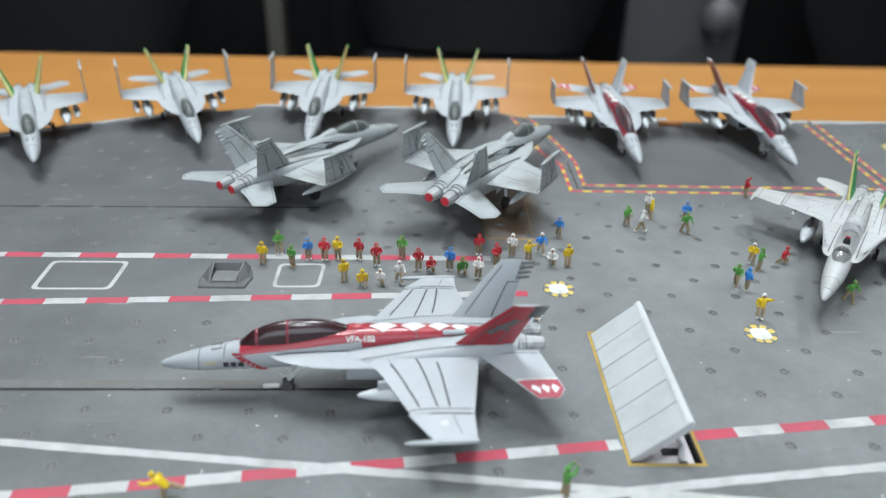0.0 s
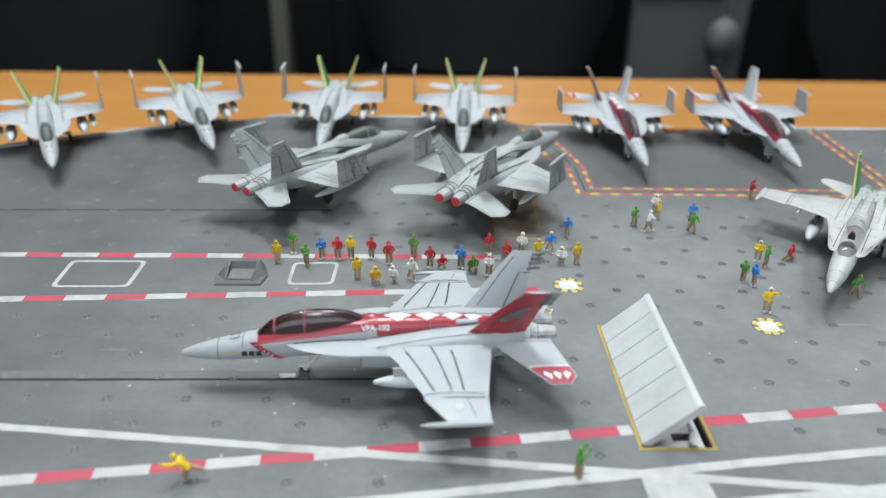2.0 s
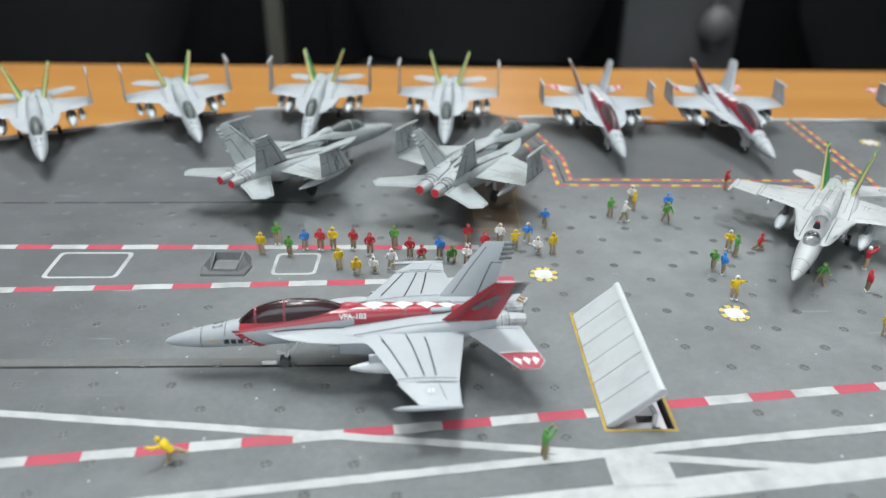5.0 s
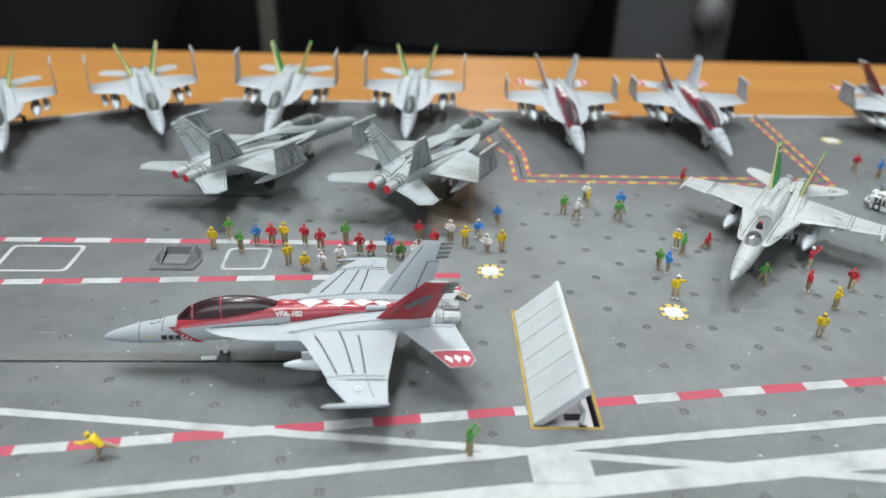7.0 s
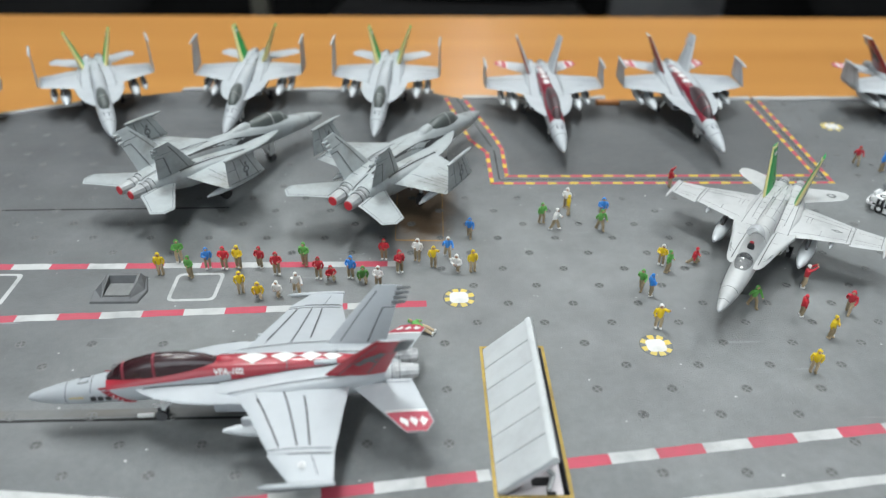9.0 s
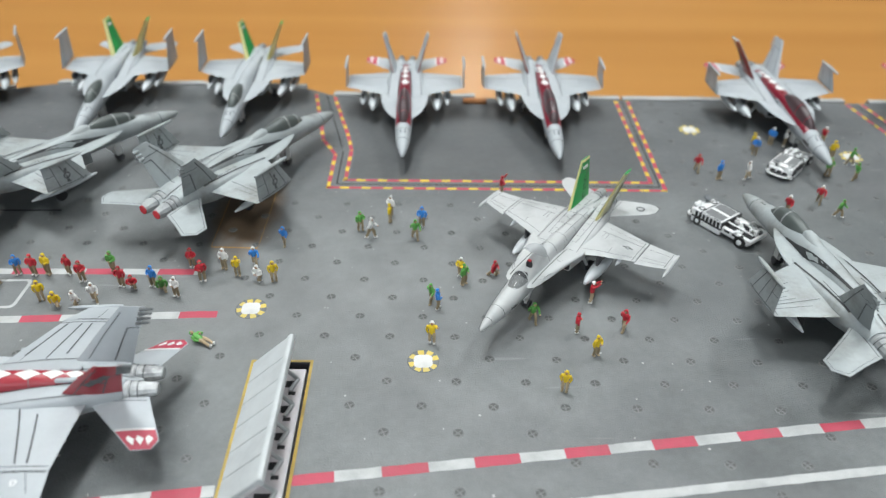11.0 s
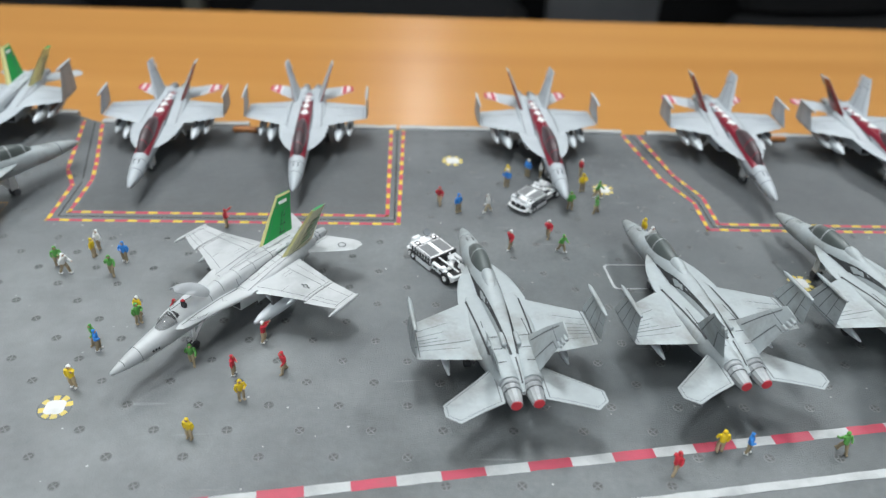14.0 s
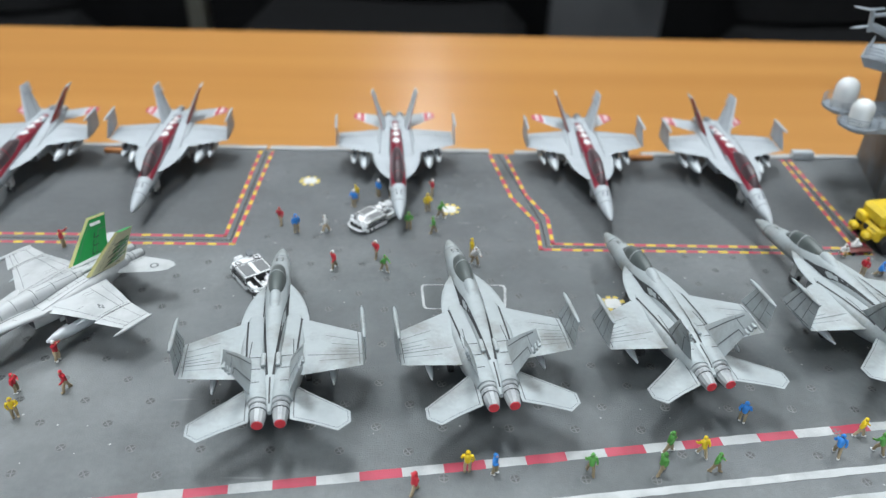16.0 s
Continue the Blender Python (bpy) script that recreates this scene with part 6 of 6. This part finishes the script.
MIDDLE = [
    (32.2, 118.0, "green", "stand"), (34.4, 115.5, "white", "walk"), (38.1, 123.9, "white", "stand"), (37.9, 121.1, "yellow", "stand"), (43.2, 115.3, "green", "walk"),
    (44.5, 119.5, "blue", "stand"), (61.5, 132.3, "red", "point"), (51.9, 103.1, "yellow/white", "stand"), (52.4, 100.8, "green", "stand"), (57.9, 103.5, "red", "kneel"),
    (46.5, 95.8, "green", "walk"), (47.6, 94.0, "blue", "stand"), (46.6, 85.3, "yellow/white", "point"), (63.9, 90.7, "green", "walk"), (71.1, 88.1, "red", "stand"),
    (79.3, 88.8, "red", "walk"), (74.9, 96.0, "red/white", "reach"), (73.4, 82.5, "yellow", "stand"), (67.2, 74.7, "yellow", "stand"), (8.6, 85.2, "green", "lie", -28),
]
BEHIND = [
    (107.1, 142.7, "red", "walk"), (111.1, 139.3, "blue", "stand"), (117.9, 139.5, "white", "walk"), (123.6, 153.6, "yellow", "stand"), (123.3, 150.9, "blue/white", "stand"),
    (129.0, 155.9, "blue/white", "stand"), (132.0, 155.2, "white", "stand"), (142.2, 156.8, "red/white", "point"), (141.0, 149.2, "yellow", "stand"), (136.6, 141.0, "green", "stand"),
    (142.4, 139.5, "green", "walk"), (144.0, 146.2, "green", "walk"), (121.2, 125.1, "red/white", "walk"), (129.8, 129.5, "red/white", "walk"), (131.7, 124.2, "green", "walk"),
    (150.6, 130.2, "yellow", "stand"), (151.0, 127.0, "white", "walk"), (233.9, 131.6, "white", "kneel"), (235.0, 124.5, "red", "stand"), (238.4, 124.3, "blue", "kneel"),
]
FRONT = [
    (138.7, 67.5, "red", "walk"), (146.9, 71.5, "yellow", "stand"), (151.1, 71.1, "blue", "stand"), (166.0, 71.1, "green", "walk"), (176.9, 71.1, "green", "walk"),
    (179.2, 75.4, "green", "walk"), (184.5, 74.5, "yellow", "walk"), (185.5, 71.5, "green", "walk"), (193.5, 81.9, "blue", "stand"), (206.3, 74.7, "blue", "walk"),
    (211.9, 78.8, "yellow", "walk"), (213.4, 75.1, "green", "walk"), (-37.7, 47.3, "yellow", "lunge", 175), (8.9, 47.9, "green", "reach"),
]

crew(CLUSTER, "crew group beside the catapult", -90, 24)
crew(MIDDLE, "crew round the open jet", -60)
crew(BEHIND, "crew near the tow tractors", -100)
crew(FRONT, "crew along the landing line", 40)

# ---- tow tractors ----
def tow_tractor(at):
    root = empty("tow_tractor", "low silver tow tractor, louvred sides and open engine bay", "tractor", "tow tractors", at)
    def slab_part(name, dims, parent, bevel):
        bm = bmesh.new()
        box(bm, *dims, bevel)
        return part(name, bm, M["silver"], parent, smooth=30)
    chassis = slab_part("chassis", (-2.8, 2.6, -1.15, 1.15, .34, .58), root, .05)
    slab_part("hood", (-.35, 2.35, -1.2, 1.2, .58, 1.22), chassis, .07)
    slab_part("rear_plate", (-2.95, -2.7, -1.1, 1.1, .5, .85), chassis, .05)
    for y in (1, -1):
        slab_part("skirt", (-.35, 2.35, min(1.06 * y, 1.32 * y), max(1.06 * y, 1.32 * y), .12, .6), chassis, .04)
        slab_part("side_rail", (-2.85, -.35, 1.02 * y - .16, 1.02 * y + .16, .58, .92), chassis, .05)
        slab_part("fender", (-1.75, -1.45, 1.0 * y - .2, 1.0 * y + .2, .9, 1.12), chassis, .04)
    for y in (.62, -.62):
        bm = bmesh.new()
        box(bm, -.15, 1.45, y - .42, y + .42, 1.215, 1.25, .01)
        part("hood_panel", bm, M["hood_grey"], chassis)
        bm = bmesh.new()
        for i in range(10):
            a, b = [6.28319 * (i + k) / 10 for k in (0, 1)]
            tube(bm, (1.9 + .22 * math.cos(a), y * 1.25 + .22 * math.sin(a), 1.23), (1.9 + .22 * math.cos(b), y * 1.25 + .22 * math.sin(b), 1.23), .05, n=5)
        part("filler_ring", bm, M["gun"], chassis)
    for y in (1, -1):
        for k in range(7):
            bm = bmesh.new()
            box(bm, -.16 + .34 * k, .06 + .34 * k, 1.2 * y - .03, 1.2 * y + .02, .66, 1.1)
            part("louvre", bm, M["gun"], chassis)
        for k in range(3):
            bm = bmesh.new()
            box(bm, -2.5 + .7 * k, -2.05 + .7 * k, 1.02 * y - .17, 1.02 * y + .17, .64, .8)
            part("slot", bm, M["gun"], chassis)
        bm = bmesh.new()
        box(bm, -.36, 2.36, 1.2 * y - .15, 1.2 * y + .125, .58, .63)
        part("side_gap", bm, M["gun"], chassis)
    bm = bmesh.new()
    box(bm, 2.36, 2.78, -.95, .95, .3, .5)
    part("front_recess", bm, M["gun"], chassis)
    for y in (1.17, -1.17, 0.19, -0.19):
        bm = bmesh.new()
        box(bm, -.16, 1.46, y - .02, y + .02, 1.2, 1.236)
        part("hood_gap", bm, M["gun"], chassis)
    bm = bmesh.new()
    box(bm, -2.65, -.4, -.84, .84, .57, .62)
    part("engine_bay", bm, M["gun"], chassis)
    rnd = random.Random(8)
    for k in range(9):
        x, y = -2.45 + .24 * k, rnd.uniform(-.6, .6)
        bm = bmesh.new()
        if k % 2:
            tube(bm, (x, y - .25, .78), (x + rnd.uniform(-.2, .3), y + .3, .98), .1, .13, 7)
        else:
            box(bm, x - .16, x + .14, y - .22, y + .2, .62, rnd.uniform(.85, 1.15), .05)
        part("engine_block", bm, M["silver"], root, smooth=40)
    for y in (.3, -.35):
        bm = bmesh.new()
        tube(bm, (-2.6, y, .95), (-.4, y * 1.6, 1.1), .07, n=6)
        part("pipe", bm, M["silver"], root, smooth=40)
    bm = bmesh.new()
    box(bm, 2.3, 2.75, -1.0, 1.0, .55, 1.05, .12)
    box(bm, 2.35, 2.7, .1, .85, 1.05, 1.45, .1)
    part("driver_well", bm, M["silver"], root, smooth=40)
    for y in (-.5, .1, .7):
        bm = bmesh.new()
        box(bm, 2.74, 2.79, y - .24, y + .2, .64, .9)
        part("grille", bm, M["gun"], root)
    for x in (-.38, 1.6):
        bm = bmesh.new()
        box(bm, x - .05, x + .05, -1.215, 1.215, .55, 1.235)
        part("seam", bm, M["gun"], chassis)
    bm = bmesh.new()
    tube(bm, (2.45, -.45, 1.05), (2.35, -.45, 1.55), .07, n=6)
    tube(bm, (2.38, -.45, 1.5), (2.3, -.45, 1.62), .34, .3, 12)
    part("steering_wheel", bm, M["panel_soft"], root)
    bm = bmesh.new()
    for i in range(8):
        a, b = [math.pi * (-.5 + (i + k) / 8) for k in (0, 1)]
        tube(bm, (2.65 + .4 * math.cos(a), 1.1 * math.sin(a), .46), (2.65 + .4 * math.cos(b), 1.1 * math.sin(b), .46), .11, n=6)
    part("bumper", bm, M["silver"], root, smooth=50)
    for x, size in ((1.75, .36), (-2.15, .47)):
        for y in (1, -1):
            bm = bmesh.new()
            tube(bm, (x, .98 * y, size), (x, 1.34 * y, size), size, n=16)
            w = part("wheel", bm, M["tyre"], root)
            bm = bmesh.new()
            tube(bm, (x, 1.3 * y, size), (x, 1.38 * y, size), size * .55, size * .42, n=10)
            part("hub", bm, M["silver"], w)
    return root


tow_tractor(pose(106.3 * MM, 119.3 * MM, 0, 0, 0, 126) @ Matrix.Diagonal((.9, .9, .9, 1)))
tow_tractor(pose(128.9 * MM, 144.3 * MM, 0, 0, 0, 226) @ Matrix.Diagonal((.8, .8, .8, 1)))

# ---- the yellow crash crane ----
crane = empty("crash_crane", "yellow mobile deck crane with large black wheels", "crane", at=pose(250 * MM, 138.5 * MM, 0, 0, 0, 8))
bm = bmesh.new()
box(bm, -3.3, 5, -1.5, 1.5, .8, 2.0, .2)
box(bm, -3.2, -1.2, -1.4, 1.4, 2.0, 3.3, .3)
box(bm, -3.6, -2.8, .3, 1.3, 1.7, 2.5, .15)
box(bm, -.6, 4.8, -1.0, 1.0, 2.0, 2.6, .2)
box(bm, -3.5, -2.9, -1.3, -.2, 1.0, 1.7, .15)
part("body", bm, M["crane"], crane, smooth=30)
for y in (.85, -.75):
    bm = bmesh.new()
    box(bm, -4.0, -3.4, y - .45, y + .45, .9, 1.5, .18)
    part("bumper", bm, M["crane"], crane, smooth=40)
for y in (.8, 0.0, -.8):
    bm = bmesh.new()
    box(bm, -3.36, -3.28, y - .28, y + .28, 1.35, 1.75)
    part("grille", bm, M["gun"], crane)
for x in (-2.6, -1.9):
    bm = bmesh.new()
    box(bm, x - .25, x + .25, -1.43, -1.38, 2.3, 3.0)
    part("side_vent", bm, M["gun"], crane)
bm = bmesh.new()
for x in (-3.1, -2.3, -1.4):
    tube(bm, (x, -1.35, 3.25), (x, -1.35, 4.0), .07, n=6)
tube(bm, (-3.1, -1.35, 4.0), (-1.4, -1.35, 4.0), .07, n=6)
part("handrail", bm, M["crane"], crane)
bm = bmesh.new()
box(bm, -1.0, .8, -.9, .9, 2.6, 4.4, .2)
part("cab", bm, M["crane"], crane, smooth=30)
bm = bmesh.new()
tube(bm, (.5, 0, 3.8), (8, 0, 7.5), .45, .3, 8)
tube(bm, (1.0, .5, 2.6), (5, .4, 5.4), .16)
tube(bm, (1.0, -.5, 2.6), (5, -.4, 5.4), .16)
part("boom", bm, M["crane"], crane)
for x in (-2.2, 3.4):
    for y in (1, -1):
        bm = bmesh.new()
        tube(bm, (x, 1.3 * y, .85), (x, 2.0 * y, .85), .85, n=18)
        wheel = part("wheel", bm, M["tyre"], crane, smooth=30)
        bm = bmesh.new()
        tube(bm, (x, 1.9 * y, .85), (x, 2.06 * y, .85), .42, .36, n=12)
        part("hub", bm, M["crane"], wheel)

# ---- the island ----
isl = empty("island", "grey island superstructure with white radar domes on railed platforms", "superstructure", at=pose(0, 0, 0))
bm = bmesh.new()
foot = [(261, 181), (254.5, 157), (330, 150), (330, 178)]
head = [(259, 181), (255, 158), (330, 150), (330, 178)]
loft(bm, [[Vector((x, y, 0)) for x, y in foot], [Vector((x, y, 12)) for x, y in foot], [Vector((x, y, 30)) for x, y in head]])
# the shade on the tower is in this darker grey
part("tower", bm, M["island_wall"], isl, scale=MM)
bm = bmesh.new()
loft(bm, [[Vector(p) for p in ((246.5, 168.5, 30.5), (259, 153, 30.5), (330, 149, 30.5), (330, 177, 30.5), (253, 177, 30.5))], [Vector(p) for p in ((245, 168.8, 33), (258, 152, 33), (330, 147, 33), (330, 178, 33), (251.5, 178, 33))]])
part("bridge_platform", bm, M["island"], isl, scale=MM)
bm = bmesh.new()
loft(bm, [[Vector(p) for p in ((254, 169, 33), (260, 157, 33), (330, 150, 33), (330, 174, 33), (256, 174, 33))], [Vector(p) for p in ((255, 169, 41), (261, 158, 41), (330, 151, 41), (330, 173, 41), (257, 173, 41))]])
part("bridge", bm, M["island"], isl, scale=MM)


def railing(parent, pts, z, h=2.2):
    bm = bmesh.new()
    for a, b in zip(pts, pts[1:]):
        for k in (.35, .7, 1.0):
            tube(bm, (*a, z + h * k), (*b, z + h * k), .1, n=5)
    for p in pts:
        tube(bm, (*p, z), (*p, z + h), .09, n=5)
    part("railing", bm, M["island"], parent, scale=MM)


for cx, cy, rad, tall in ((244.2, 168.0, .79, .97), (243.3, 157.6, .72, .8)):
    z = 20.6
    bm = bmesh.new()
    ring = [(cx + 4.7 * math.cos(6.28319 * i / 12), cy + 4.7 * math.sin(6.28319 * i / 12)) for i in range(12)]
    loft(bm, [[Vector((cx + (x - cx) * .72, cy + (y - cy) * .86, z - 1.2)) for x, y in ring], [Vector((x, y, z - .5)) for x, y in ring], [Vector((x, y, z)) for x, y in ring]])
    box(bm, cx + 2, 260, cy - 3.2, cy + 3.2, z - 1.4, z - .1)
    plat = part("radar_platform", bm, M["island"], isl, scale=MM)
    railing(plat, ring + ring[:1], z)
    bm = bmesh.new()
    rings = []
    for zz, r in ((0, 3.5), (.6, 3.6), (4.4, 3.6), (5.6, 3.35), (6.6, 2.6), (7.2, 1.5), (7.45, .3)):
        rings.append([Vector((cx + r * rad * math.cos(6.28319 * i / 20), cy + r * rad * math.sin(6.28319 * i / 20), z + zz * tall)) for i in range(20)])
    loft(bm, rings)
    part("radome", bm, M["radome"], plat, "white rounded radar dome", smooth=50, scale=MM)
railing(isl, [(252, 177), (246, 168.8), (252, 160.8), (258.5, 153)], 33, 2.4)
bm = bmesh.new()
tube(bm, (262, 166, 41), (260, 166, 70), 1.4, .9, 8)
tube(bm, (244.6, 168, 40.5), (260, 167, 35), .9, 1.3, 8)
tube(bm, (244.4, 168, 43.0), (260, 167, 45), .5, .7, 8)
tube(bm, (252, 168, 33), (253, 168, 42), .4, n=6)
mast = part("mast", bm, M["island"], isl, scale=MM)
bm = bmesh.new()
tube(bm, (244.5, 168, 39.2), (243.8, 168, 44.4), .62, .55, 8)
tube(bm, (243.2, 168, 44.3), (246.4, 168, 44.6), .3, n=6)
part("aerial_post", bm, M["island"], mast, scale=MM)
for x, z, x1, z1 in ((239.0, 45.0, 243.8, 44.2), (239.8, 40.0, 244.2, 40.5)):
    bm = bmesh.new()
    for k, (wide, thick) in enumerate(((.12, .1), (.75, .22), (.8, .25), (.4, .25))):
        u = (0, .3, .75, 1)[k]
        cx, cz = x + (x1 - x) * u, z + (z1 - z) * u
        ring = [Vector((cx, 168 + wide * math.cos(a), cz + thick * math.sin(a))) for a in [6.28319 * q / 8 for q in range(8)]]
        vs = [bm.verts.new(p) for p in ring]
        if k:
            for q in range(8):
                bm.faces.new((last[q], last[(q + 1) % 8], vs[(q + 1) % 8], vs[q]))
        last = vs
    part("aerial", bm, M["island"], mast, scale=MM)

# ---- small equipment by the crane ----
cart = empty("equipment_cart", "small white equipment cart with a dark red flat bed", "cart", at=pose(238.2 * MM, 133.0 * MM, 0, 0, 0, 8) @ Matrix.Diagonal((.72, .72, .72, 1)))
bm = bmesh.new()
box(bm, -1.3, 1.4, -.5, .5, .3, .45, .04)
part("flat_bed", bm, M["rust_bed"], cart)
bm = bmesh.new()
box(bm, -.7, .5, .25, .75, .45, .9, .1)
box(bm, -.5, .1, .3, .7, .9, 1.2, .1)
ball(bm, (-.2, .5, 1.35), .2, .2, .18)
part("body", bm, M["j_white"], cart, smooth=40)
for x in (-.9, 1.0):
    for y in (.45, -.45):
        bm = bmesh.new()
        tube(bm, (x, y - .08, .2), (x, y + .08, .2), .2, n=10)
        part("wheel", bm, M["tyre"], cart)

# ---- small pieces of the deck, last ----
tie_downs()
